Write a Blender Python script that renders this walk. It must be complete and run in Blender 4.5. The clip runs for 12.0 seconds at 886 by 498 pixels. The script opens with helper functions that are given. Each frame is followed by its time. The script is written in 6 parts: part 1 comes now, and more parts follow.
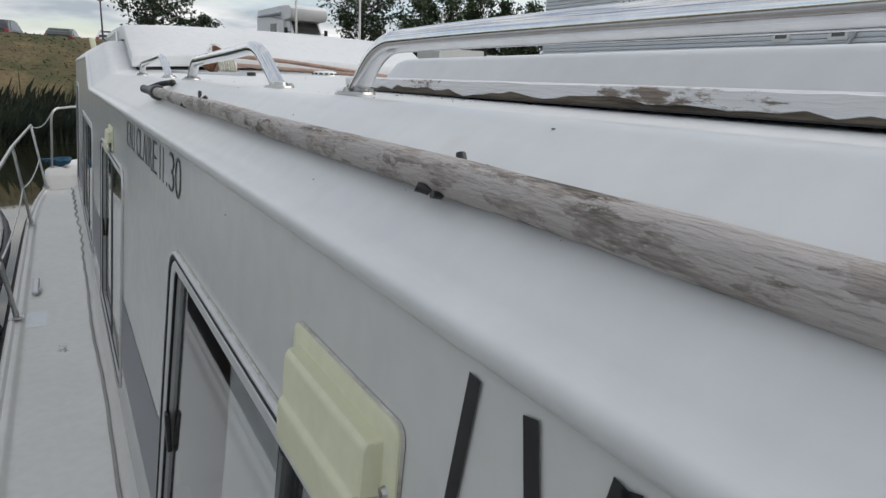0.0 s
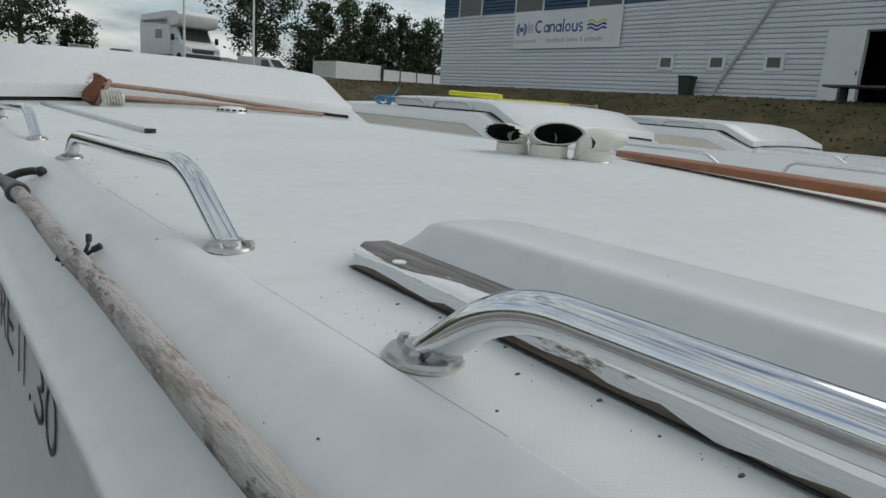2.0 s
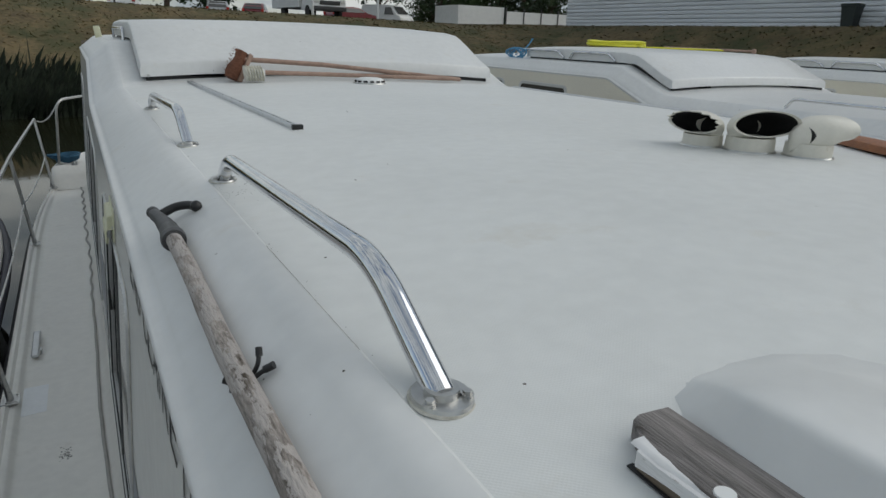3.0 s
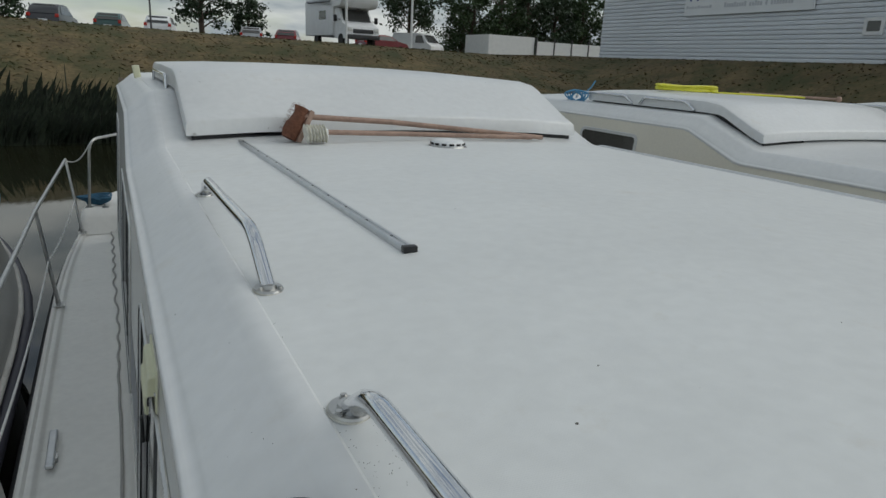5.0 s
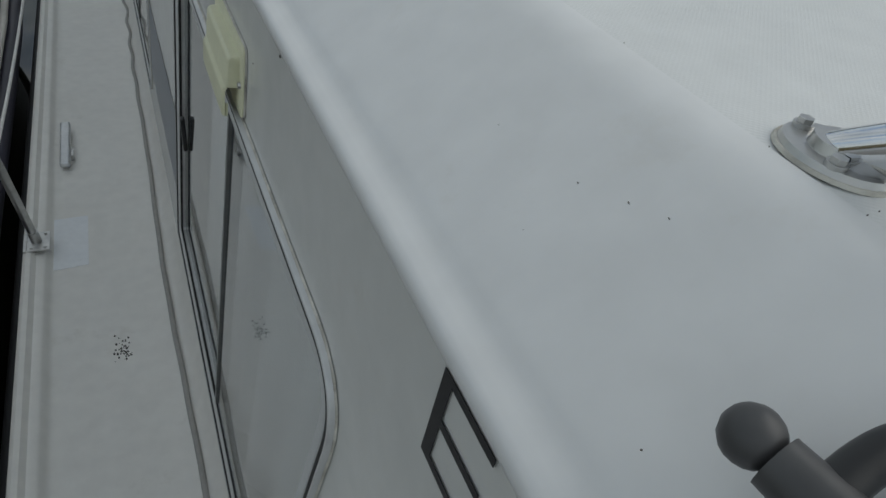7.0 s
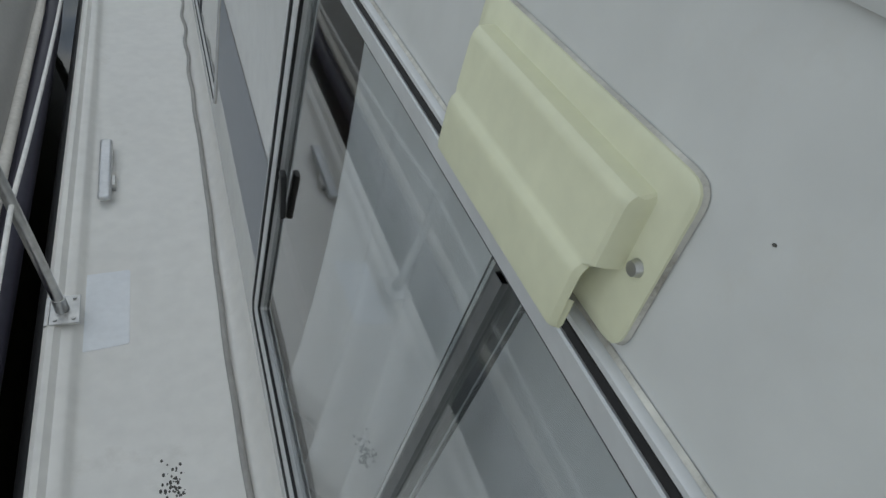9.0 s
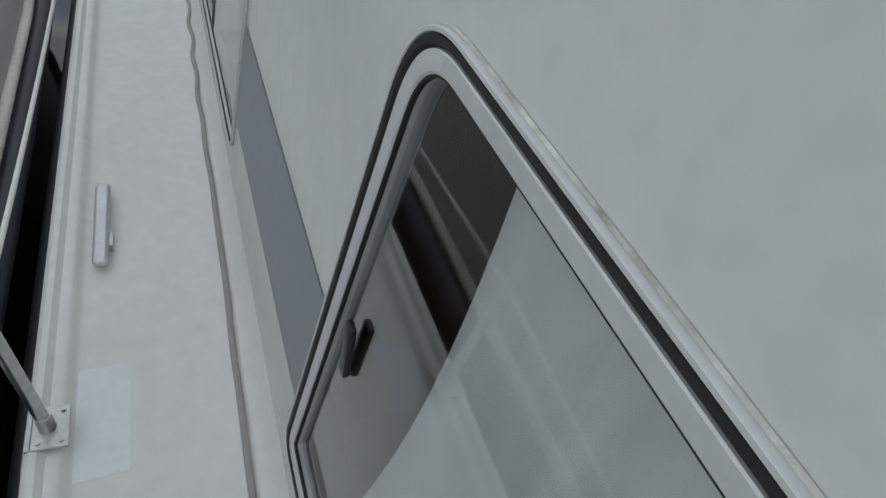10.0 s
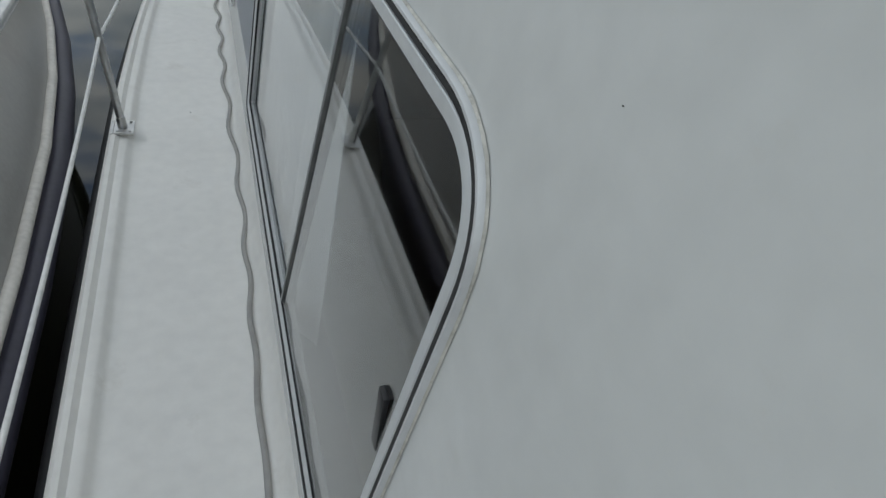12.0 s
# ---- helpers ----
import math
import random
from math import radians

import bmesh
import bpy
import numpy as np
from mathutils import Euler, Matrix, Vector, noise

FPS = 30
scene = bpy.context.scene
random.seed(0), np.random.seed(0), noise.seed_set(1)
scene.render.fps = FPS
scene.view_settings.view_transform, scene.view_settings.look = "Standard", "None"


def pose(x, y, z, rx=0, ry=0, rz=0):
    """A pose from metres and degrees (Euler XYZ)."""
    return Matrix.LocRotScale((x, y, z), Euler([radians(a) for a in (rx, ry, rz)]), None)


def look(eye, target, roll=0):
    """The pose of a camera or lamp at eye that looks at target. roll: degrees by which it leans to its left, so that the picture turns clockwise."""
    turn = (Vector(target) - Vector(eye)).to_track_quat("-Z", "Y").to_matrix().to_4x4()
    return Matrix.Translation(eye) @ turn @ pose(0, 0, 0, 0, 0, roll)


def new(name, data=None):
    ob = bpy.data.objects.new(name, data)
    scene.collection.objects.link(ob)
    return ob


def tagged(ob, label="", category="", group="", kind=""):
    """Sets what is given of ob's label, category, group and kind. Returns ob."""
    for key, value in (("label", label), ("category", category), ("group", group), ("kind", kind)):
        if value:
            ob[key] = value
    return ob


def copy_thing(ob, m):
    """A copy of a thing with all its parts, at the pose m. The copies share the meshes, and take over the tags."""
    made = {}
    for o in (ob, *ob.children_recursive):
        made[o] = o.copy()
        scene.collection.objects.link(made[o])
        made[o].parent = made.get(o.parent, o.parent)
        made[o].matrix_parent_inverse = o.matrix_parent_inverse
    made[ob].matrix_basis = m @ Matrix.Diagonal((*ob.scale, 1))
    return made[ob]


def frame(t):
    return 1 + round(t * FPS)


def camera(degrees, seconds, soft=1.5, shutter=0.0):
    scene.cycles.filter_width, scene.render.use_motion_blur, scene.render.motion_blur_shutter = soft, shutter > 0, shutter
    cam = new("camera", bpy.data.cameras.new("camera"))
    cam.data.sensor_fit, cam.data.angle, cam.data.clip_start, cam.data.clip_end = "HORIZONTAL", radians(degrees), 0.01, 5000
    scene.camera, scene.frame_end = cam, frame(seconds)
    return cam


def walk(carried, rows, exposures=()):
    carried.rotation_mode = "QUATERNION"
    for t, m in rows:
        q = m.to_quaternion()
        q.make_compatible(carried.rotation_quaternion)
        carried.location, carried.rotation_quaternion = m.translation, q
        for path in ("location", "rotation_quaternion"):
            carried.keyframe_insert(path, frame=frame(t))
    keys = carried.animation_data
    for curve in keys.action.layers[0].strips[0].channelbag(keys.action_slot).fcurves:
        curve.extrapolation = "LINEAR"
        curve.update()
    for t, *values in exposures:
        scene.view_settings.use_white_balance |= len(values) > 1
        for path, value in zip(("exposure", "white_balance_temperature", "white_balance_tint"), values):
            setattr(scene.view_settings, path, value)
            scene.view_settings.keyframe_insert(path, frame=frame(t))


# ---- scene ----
cam = camera(68.0, 12.0)
PATH = [
    (0, (-0.375, -1.288, 1.301), (0.604, 0.387, 0.815), 2.5),
    (0.5, (-0.36, -1.139, 1.316), (0.676, 0.527, 0.926), 3.4),
    (1, (-0.29, -0.999, 1.362), (0.815, 0.639, 1.053), 1.9),
    (1.5, (-0.271, -0.877, 1.422), (0.959, 0.653, 1.038), 4.4),
    (2, (-0.289, -0.74, 1.467), (0.954, 0.766, 1.035), 4.3),
    (2.5, (-0.259, -0.594, 1.524), (0.827, 0.987, 0.959), 2.5),
    (3, (-0.252, -0.438, 1.583), (0.673, 1.227, 0.973), 2.1),
    (3.2, (-0.267, -0.366, 1.603), (0.664, 1.295, 0.989), 2.0),
    (4.8, (-0.247, 0.201, 1.707), (0.651, 1.905, 1.165), 3.0),
    (5, (-0.244, 0.27, 1.71), (0.631, 1.985, 1.169), 3.0),
    (5.5, (-0.298, 0.444, 1.678), (0.58, 2.142, 1.091), 3.8),
    (6, (-0.332, 0.583, 1.615), (0.552, 2.226, 0.893), 3.5),
    (6.5, (-0.323, 0.711, 1.522), (0.467, 2.247, 0.514), 5.2),
    (6.7, (-0.321, 0.749, 1.481), (0.44, 2.173, 0.3), 8.9),
    (8.3, (-0.423, 1.175, 1.26), (0.438, 2.444, -0.024), 14.6),
    (8.5, (-0.402, 1.272, 1.239), (0.436, 2.572, -0.029), 13.6),
    (9, (-0.393, 1.43, 1.207), (0.337, 2.814, -0.038), 12.7),
    (9.5, (-0.429, 1.631, 1.188), (0.297, 3.012, -0.063), 14.2),
    (10, (-0.419, 1.845, 1.181), (0.33, 3.186, -0.1), 15.1),
    (10.5, (-0.346, 2.115, 1.162), (0.356, 3.465, -0.136), 12.9),
    (11, (-0.401, 2.438, 1.18), (0.313, 3.814, -0.084), 13.8),
    (11.5, (-0.393, 2.71, 1.178), (0.291, 4.123, -0.06), 10.9),
    (12, (-0.389, 2.969, 1.167), (0.267, 4.442, -0.016), 11.7),
]
walk(cam, [(t, look(eye, target, roll)) for t, eye, target, roll in PATH],
     exposures=((0.0, 0.42, 6650, 14), (1.0, 0.20, 6600, 9), (1.5, 0.10, 6580, 9), (3.0, -0.16, 6560, 9), (5.5, -0.22, 6540, 8), (6.5, -0.22, 6540, 8), (8.5, 0.58, 6560, 10), (12.0, 0.77, 6560, 10)))

# ---- light and exposure ----
world = bpy.data.worlds.new("world")
scene.world = world
world.use_nodes = True
wn, wl = world.node_tree.nodes, world.node_tree.links
wn.clear()
w_out = wn.new("ShaderNodeOutputWorld")
w_bg = wn.new("ShaderNodeBackground")
w_sky = wn.new("ShaderNodeTexSky")
w_sky.sky_type = "NISHITA"
w_sky.sun_disc = False
w_sky.sun_elevation, w_sky.sun_rotation = radians(38), radians(108)
w_gain = wn.new("ShaderNodeVectorMath")
w_gain.operation = "SCALE"
w_gain.inputs["Scale"].default_value = 0.16
w_co = wn.new("ShaderNodeTexCoord")
w_sep = wn.new("ShaderNodeSeparateXYZ")
w_map = wn.new("ShaderNodeVectorMath")
w_map.operation = "MULTIPLY"
w_map.inputs[1].default_value = (3.4, 3.4, 15.0)
w_no = wn.new("ShaderNodeTexNoise")
w_no.inputs["Scale"].default_value = 1.25
w_no.inputs["Detail"].default_value = 7
w_no.inputs["Roughness"].default_value = 0.55
w_ramp = wn.new("ShaderNodeValToRGB")
w_ramp.color_ramp.elements[0].position = 0.36
w_ramp.color_ramp.elements[1].position = 0.52
w_no2 = wn.new("ShaderNodeTexNoise")
w_no2.inputs["Scale"].default_value = 1.9
w_no2.inputs["Detail"].default_value = 5
w_grey = wn.new("ShaderNodeValToRGB")
w_grey.color_ramp.elements[0].position, w_grey.color_ramp.elements[0].color = 0.36, (0.42, 0.495, 0.555, 1)
w_grey.color_ramp.elements[1].position, w_grey.color_ramp.elements[1].color = 0.60, (0.93, 0.97, 0.96, 1)
w_mix = wn.new("ShaderNodeMixRGB")
wl.new(w_co.outputs["Generated"], w_map.inputs[0])
wl.new(w_map.outputs[0], w_no.inputs["Vector"])
wl.new(w_map.outputs[0], w_no2.inputs["Vector"])
wl.new(w_no.outputs[0], w_ramp.inputs[0])
wl.new(w_no2.outputs[0], w_grey.inputs[0])
wl.new(w_sky.outputs[0], w_gain.inputs[0])
wl.new(w_ramp.outputs[0], w_mix.inputs[0])
wl.new(w_gain.outputs[0], w_mix.inputs[1])
wl.new(w_grey.outputs[0], w_mix.inputs[2])
wl.new(w_mix.outputs[0], w_bg.inputs[0])
w_bg.inputs[1].default_value = 0.74
wl.new(w_bg.outputs[0], w_out.inputs[0])

sun = new("sun", bpy.data.lights.new("sun", "SUN"))
sun.data.energy, sun.data.angle, sun.data.color = 1.35, radians(65), (1.0, 0.985, 0.93)
sun.matrix_world = look((0, 0, 30), (-36, 12, 0))


# ---- materials ----
def mat(name, color, rough=0.5, metal=0.0, vary=0.12, scale=6.0, fine=60.0, bump=0.0, dirt=None, dirt_at=(0.6, 0.75), spec=0.5,
        dirt_scale=3.0, stretch=(1, 1, 1), bump_scale=None, random_piece=0.0, coat=0.0):
    m = bpy.data.materials.new(name)
    m.use_nodes = True
    n, l = m.node_tree.nodes, m.node_tree.links
    b = n["Principled BSDF"]
    co = n.new("ShaderNodeTexCoord")
    mp = n.new("ShaderNodeMapping")
    mp.inputs["Scale"].default_value = stretch
    l.new(co.outputs["Object"], mp.inputs[0])
    n1, n2 = n.new("ShaderNodeTexNoise"), n.new("ShaderNodeTexNoise")
    n1.inputs["Scale"].default_value, n2.inputs["Scale"].default_value = scale, fine
    n1.inputs["Detail"].default_value = n2.inputs["Detail"].default_value = 5
    l.new(mp.outputs[0], n1.inputs["Vector"])
    l.new(mp.outputs[0], n2.inputs["Vector"])
    add = n.new("ShaderNodeMath")
    add.operation = "ADD"
    l.new(n1.outputs[0], add.inputs[0])
    l.new(n2.outputs[0], add.inputs[1])
    ramp = n.new("ShaderNodeMapRange")
    ramp.inputs["From Min"].default_value, ramp.inputs["From Max"].default_value = 0.7, 1.3
    ramp.inputs["To Min"].default_value, ramp.inputs["To Max"].default_value = 1 - vary, 1 + vary
    l.new(add.outputs[0], ramp.inputs[0])
    mul = n.new("ShaderNodeVectorMath")
    mul.operation = "SCALE"
    mul.inputs[0].default_value = color
    l.new(ramp.outputs[0], mul.inputs["Scale"])
    top = mul.outputs[0]
    if random_piece:
        oi = n.new("ShaderNodeObjectInfo")
        r2 = n.new("ShaderNodeMapRange")
        r2.inputs["To Min"].default_value, r2.inputs["To Max"].default_value = 1 - random_piece, 1 + random_piece
        l.new(oi.outputs["Random"], r2.inputs[0])
        m2 = n.new("ShaderNodeVectorMath")
        m2.operation = "SCALE"
        l.new(top, m2.inputs[0])
        l.new(r2.outputs[0], m2.inputs["Scale"])
        top = m2.outputs[0]
    if dirt:
        n3 = n.new("ShaderNodeTexNoise")
        n3.inputs["Scale"].default_value, n3.inputs["Detail"].default_value = dirt_scale, 9
        n3.inputs["Roughness"].default_value = 0.7
        l.new(mp.outputs[0], n3.inputs["Vector"])
        rr = n.new("ShaderNodeMapRange")
        rr.inputs["From Min"].default_value, rr.inputs["From Max"].default_value = dirt_at
        l.new(n3.outputs[0], rr.inputs[0])
        mx = n.new("ShaderNodeMixRGB")
        mx.inputs[2].default_value = (*dirt, 1)
        l.new(rr.outputs[0], mx.inputs[0])
        l.new(top, mx.inputs[1])
        top = mx.outputs[0]
    l.new(top, b.inputs["Base Color"])
    b.inputs["Roughness"].default_value, b.inputs["Metallic"].default_value = rough, metal
    b.inputs["Specular IOR Level"].default_value = spec
    b.inputs["Coat Weight"].default_value = coat
    if bump:
        bp = n.new("ShaderNodeBump")
        bp.inputs["Strength"].default_value, bp.inputs["Distance"].default_value = bump, 0.004
        src = n2
        if bump_scale:
            src = n.new("ShaderNodeTexNoise")
            src.inputs["Scale"].default_value, src.inputs["Detail"].default_value = bump_scale, 6
            l.new(mp.outputs[0], src.inputs["Vector"])
        l.new(src.outputs[0], bp.inputs["Height"])
        l.new(bp.outputs[0], b.inputs["Normal"])
    return m


def speckled(name, color, rough, speck=(0.10, 0.09, 0.08), density=26.0, cut=0.055, bump=0.0, weave=0.0, vary=0.05, stain=(0.55, 0.52, 0.46)):
    """Gelcoat with faint staining and sparse small dark specks."""
    m = mat(name, color, rough, vary=vary, scale=2.5, fine=25, bump=bump, dirt=stain, dirt_at=(0.60, 0.95), dirt_scale=5.0, bump_scale=180)
    n, l = m.node_tree.nodes, m.node_tree.links
    b = n["Principled BSDF"]
    src = b.inputs["Base Color"].links[0].from_socket
    co = n.new("ShaderNodeTexCoord")
    v = n.new("ShaderNodeTexVoronoi")
    v.inputs["Scale"].default_value = density
    l.new(co.outputs["Object"], v.inputs["Vector"])
    gate = n.new("ShaderNodeMath")
    gate.operation = "LESS_THAN"
    gate.inputs[1].default_value = cut
    l.new(v.outputs["Distance"], gate.inputs[0])
    sel = n.new("ShaderNodeSeparateColor")
    l.new(v.outputs["Color"], sel.inputs[0])
    few = n.new("ShaderNodeMath")
    few.operation = "GREATER_THAN"
    few.inputs[1].default_value = 0.82
    l.new(sel.outputs[0], few.inputs[0])
    both = n.new("ShaderNodeMath")
    both.operation = "MULTIPLY"
    l.new(gate.outputs[0], both.inputs[0])
    l.new(few.outputs[0], both.inputs[1])
    mx = n.new("ShaderNodeMixRGB")
    mx.inputs[2].default_value = (*speck, 1)
    l.new(both.outputs[0], mx.inputs[0])
    l.new(src, mx.inputs[1])
    l.new(mx.outputs[0], b.inputs["Base Color"])
    if weave:
        mp = n.new("ShaderNodeMapping")
        mp.inputs["Rotation"].default_value = (0, 0, radians(45))
        l.new(co.outputs["Object"], mp.inputs[0])
        vw = n.new("ShaderNodeTexVoronoi")
        vw.inputs["Scale"].default_value = 330
        vw.inputs["Randomness"].default_value = 0.15
        l.new(mp.outputs[0], vw.inputs["Vector"])
        bp = n.new("ShaderNodeBump")
        bp.inputs["Strength"].default_value, bp.inputs["Distance"].default_value = weave, 0.0015
        l.new(vw.outputs["Distance"], bp.inputs["Height"])
        l.new(bp.outputs[0], b.inputs["Normal"])
    return m


M_GEL = speckled("white_gelcoat", (0.67, 0.68, 0.68), 0.32)
M_WALL = speckled("cabin_gelcoat", (0.60, 0.605, 0.585), 0.22, density=7, cut=0.015)
M_ROOF = speckled("nonskid_gelcoat", (0.67, 0.685, 0.68), 0.50, density=11, cut=0.022, weave=0.14)
M_DECK = speckled("deck_gelcoat", (0.79, 0.775, 0.735), 0.42, density=9, cut=0.028, bump=0.012)
M_HULL = mat("hull_gelcoat", (0.74, 0.74, 0.72), 0.35, vary=0.06, scale=1.5)
M_CREAM = mat("cream_gelcoat", (0.72, 0.69, 0.60), 0.4, vary=0.05, scale=1.5)
M_COWL = mat("aged_white_plastic", (0.68, 0.66, 0.59), 0.4, vary=0.06, scale=12, dirt=(0.40, 0.34, 0.24), dirt_at=(0.62, 0.9), dirt_scale=14)
M_STRIPE = mat("grey_stripe", (0.20, 0.22, 0.25), 0.35, vary=0.06, scale=3)
M_STEEL = mat("polished_steel", (0.72, 0.73, 0.75), 0.10, 1.0, vary=0.05, scale=15)
M_STEEL_DULL = mat("dull_steel", (0.52, 0.52, 0.51), 0.32, 1.0, vary=0.15, scale=20, dirt=(0.25, 0.20, 0.14), dirt_at=(0.62, 0.85), dirt_scale=30)
M_ALU = mat("aluminium", (0.60, 0.61, 0.62), 0.38, 0.85, vary=0.08, scale=10)
M_ALU_LIGHT = mat("anodised_frame", (0.62, 0.63, 0.63), 0.45, 0.3, vary=0.06, scale=10)
M_RUBBER = mat("black_rubber", (0.012, 0.012, 0.013), 0.6, vary=0.25, scale=20)
M_BLACK = mat("black_plastic", (0.015, 0.015, 0.016), 0.38, vary=0.2, scale=30)
M_DARKGREY = mat("dark_grey_plastic", (0.06, 0.06, 0.062), 0.45, vary=0.2, scale=40)
M_CREAMPLASTIC = mat("cream_plastic", (0.66, 0.66, 0.47), 0.42, vary=0.05, scale=9, dirt=(0.30, 0.27, 0.17), dirt_at=(0.68, 0.9), dirt_scale=14)
M_MULLION = mat("grey_meeting_bar", (0.16, 0.165, 0.165), 0.35, 0.4, vary=0.15, scale=20)
M_SEAM = mat("seam_dirt", (0.20, 0.20, 0.185), 0.8, vary=0.3, scale=30)
M_SEAL = mat("old_sealant", (0.56, 0.545, 0.49), 0.75, vary=0.3, scale=40, bump=0.4, dirt=(0.12, 0.10, 0.07), dirt_at=(0.5, 0.75), dirt_scale=30)
M_CABLE = mat("grey_cable", (0.34, 0.33, 0.31), 0.55, vary=0.1, scale=20)
M_ROPE = mat("white_rope", (0.66, 0.66, 0.64), 0.8, vary=0.12, scale=80, bump=0.5)
M_BLUE = mat("blue_cloth", (0.035, 0.12, 0.20), 0.8, vary=0.3, scale=12, bump=0.5)
M_BLUEROPE = mat("blue_rope", (0.10, 0.30, 0.50), 0.8, vary=0.2, scale=40)
M_YELLOW = mat("yellow_hose", (0.70, 0.68, 0.05), 0.45, vary=0.1, scale=8)
M_BRISTLE = mat("brown_bristle", (0.17, 0.07, 0.04), 0.9, vary=0.45, scale=60, fine=300, bump=0.9)
M_WHITEBRISTLE = mat("white_bristle", (0.70, 0.68, 0.60), 0.8, vary=0.2, scale=60, bump=0.6)
M_HANDLE = mat("wooden_handle", (0.33, 0.22, 0.17), 0.65, vary=0.25, scale=10, stretch=(1, 1, 1), bump=0.2)
M_OAR = mat("varnished_wood", (0.27, 0.095, 0.03), 0.45, vary=0.3, scale=6, stretch=(6, 0.6, 6), bump=0.2)
M_INTERIOR = mat("cabin_lining", (0.16, 0.13, 0.10), 0.7, vary=0.2, scale=2)
M_CURTAIN = mat("net_curtain", (0.80, 0.81, 0.81), 0.9, vary=0.06, scale=3, fine=20, stretch=(1, 3, 0.4))
M_PINK = mat("red_white_cloth", (0.45, 0.10, 0.12), 0.8, vary=0.2, scale=4)
M_NEIGHBOUR = mat("grey_hull_paint", (0.26, 0.26, 0.25), 0.28, vary=0.08, scale=1.5, dirt=(0.16, 0.15, 0.14), dirt_at=(0.5, 0.8), dirt_scale=2)
M_NAVY = mat("navy_rubber", (0.03, 0.028, 0.045), 0.5, vary=0.2, scale=8)
M_FENDER = mat("dirty_vinyl", (0.55, 0.53, 0.49), 0.5, vary=0.15, scale=5)
M_DIRT = mat("dirt_mark", (0.09, 0.085, 0.075), 0.9, vary=0.5, scale=90)
M_RUST = mat("rust_stain", (0.28, 0.17, 0.09), 0.9, vary=0.4, scale=70)
M_PATCH = mat("pale_film_patch", (0.80, 0.82, 0.84), 0.35, vary=0.04, scale=12)
M_LETTER = mat("black_vinyl_letter", (0.018, 0.018, 0.02), 0.4, vary=0.2, scale=50)
M_GRASS = mat("dry_grass", (0.125, 0.092, 0.043), 0.95, vary=0.45, scale=0.9, fine=7, bump=1.0, dirt=(0.052, 0.056, 0.019), dirt_at=(0.42, 0.64), dirt_scale=0.7, bump_scale=9)
M_REED = mat("reeds", (0.013, 0.021, 0.010), 0.9, vary=0.5, scale=1.5, fine=12, random_piece=0.0)
M_ASPHALT = mat("asphalt", (0.055, 0.055, 0.057), 0.9, vary=0.2, scale=0.6, fine=12)
M_LEAF = mat("leaves", (0.030, 0.060, 0.016), 0.6, vary=0.5, scale=0.8, fine=6)
M_LEAF_DARK = mat("dark_leaves", (0.020, 0.042, 0.014), 0.6, vary=0.5, scale=0.8, fine=6)
M_BARK = mat("bark", (0.075, 0.055, 0.04), 0.9, vary=0.35, scale=4, bump=0.5)
M_CLAD = mat("white_cladding", (0.66, 0.69, 0.73), 0.5, vary=0.05, scale=0.5, random_piece=0.03)
M_CLADBLUE = mat("blue_cladding", (0.038, 0.085, 0.155), 0.5, vary=0.08, scale=0.5, random_piece=0.05)
M_WHITE = mat("white_paint", (0.74, 0.75, 0.75), 0.5, vary=0.06, scale=3)
M_SIGN = mat("sign_white", (0.76, 0.78, 0.80), 0.45, vary=0.05, scale=1)
M_SIGNBLUE = mat("sign_blue", (0.03, 0.08, 0.26), 0.5, vary=0.05)
M_SIGNYELLOW = mat("sign_yellow", (0.62, 0.60, 0.12), 0.5, vary=0.05)
M_SIGNGREY = mat("sign_pale_grey", (0.50, 0.52, 0.56), 0.5, vary=0.05)
M_DARKGLASS = mat("dark_window", (0.06, 0.06, 0.058), 0.12, vary=0.2, scale=0.7, spec=0.6)
M_DARKIN = mat("dark_interior", (0.012, 0.012, 0.012), 0.9, vary=0.3, scale=1)
M_BIN = mat("dark_green_plastic", (0.018, 0.028, 0.028), 0.5, vary=0.15)
M_TYRE = mat("tyre", (0.02, 0.02, 0.02), 0.8, vary=0.2)
M_FLAG = mat("blue_flag", (0.02, 0.045, 0.25), 0.7, vary=0.15, scale=2)
M_FLAG2 = mat("slate_flag", (0.05, 0.10, 0.16), 0.7, vary=0.25, scale=2)
M_WINE = mat("dark_red_paint", (0.16, 0.015, 0.02), 0.3, vary=0.05, coat=0.5)
M_CARSILVER = mat("silver_paint", (0.42, 0.43, 0.44), 0.3, 0.4, vary=0.05, coat=0.5)
M_CARGREEN = mat("dark_green_paint", (0.03, 0.08, 0.075), 0.3, vary=0.05, coat=0.5)
M_CARBLACK = mat("black_paint", (0.03, 0.03, 0.035), 0.3, vary=0.05, coat=0.5)
M_LAMP = mat("lamp_glass", (0.75, 0.75, 0.72), 0.2, vary=0.05)
M_REDLAMP = mat("red_lamp", (0.45, 0.03, 0.02), 0.25, vary=0.05)

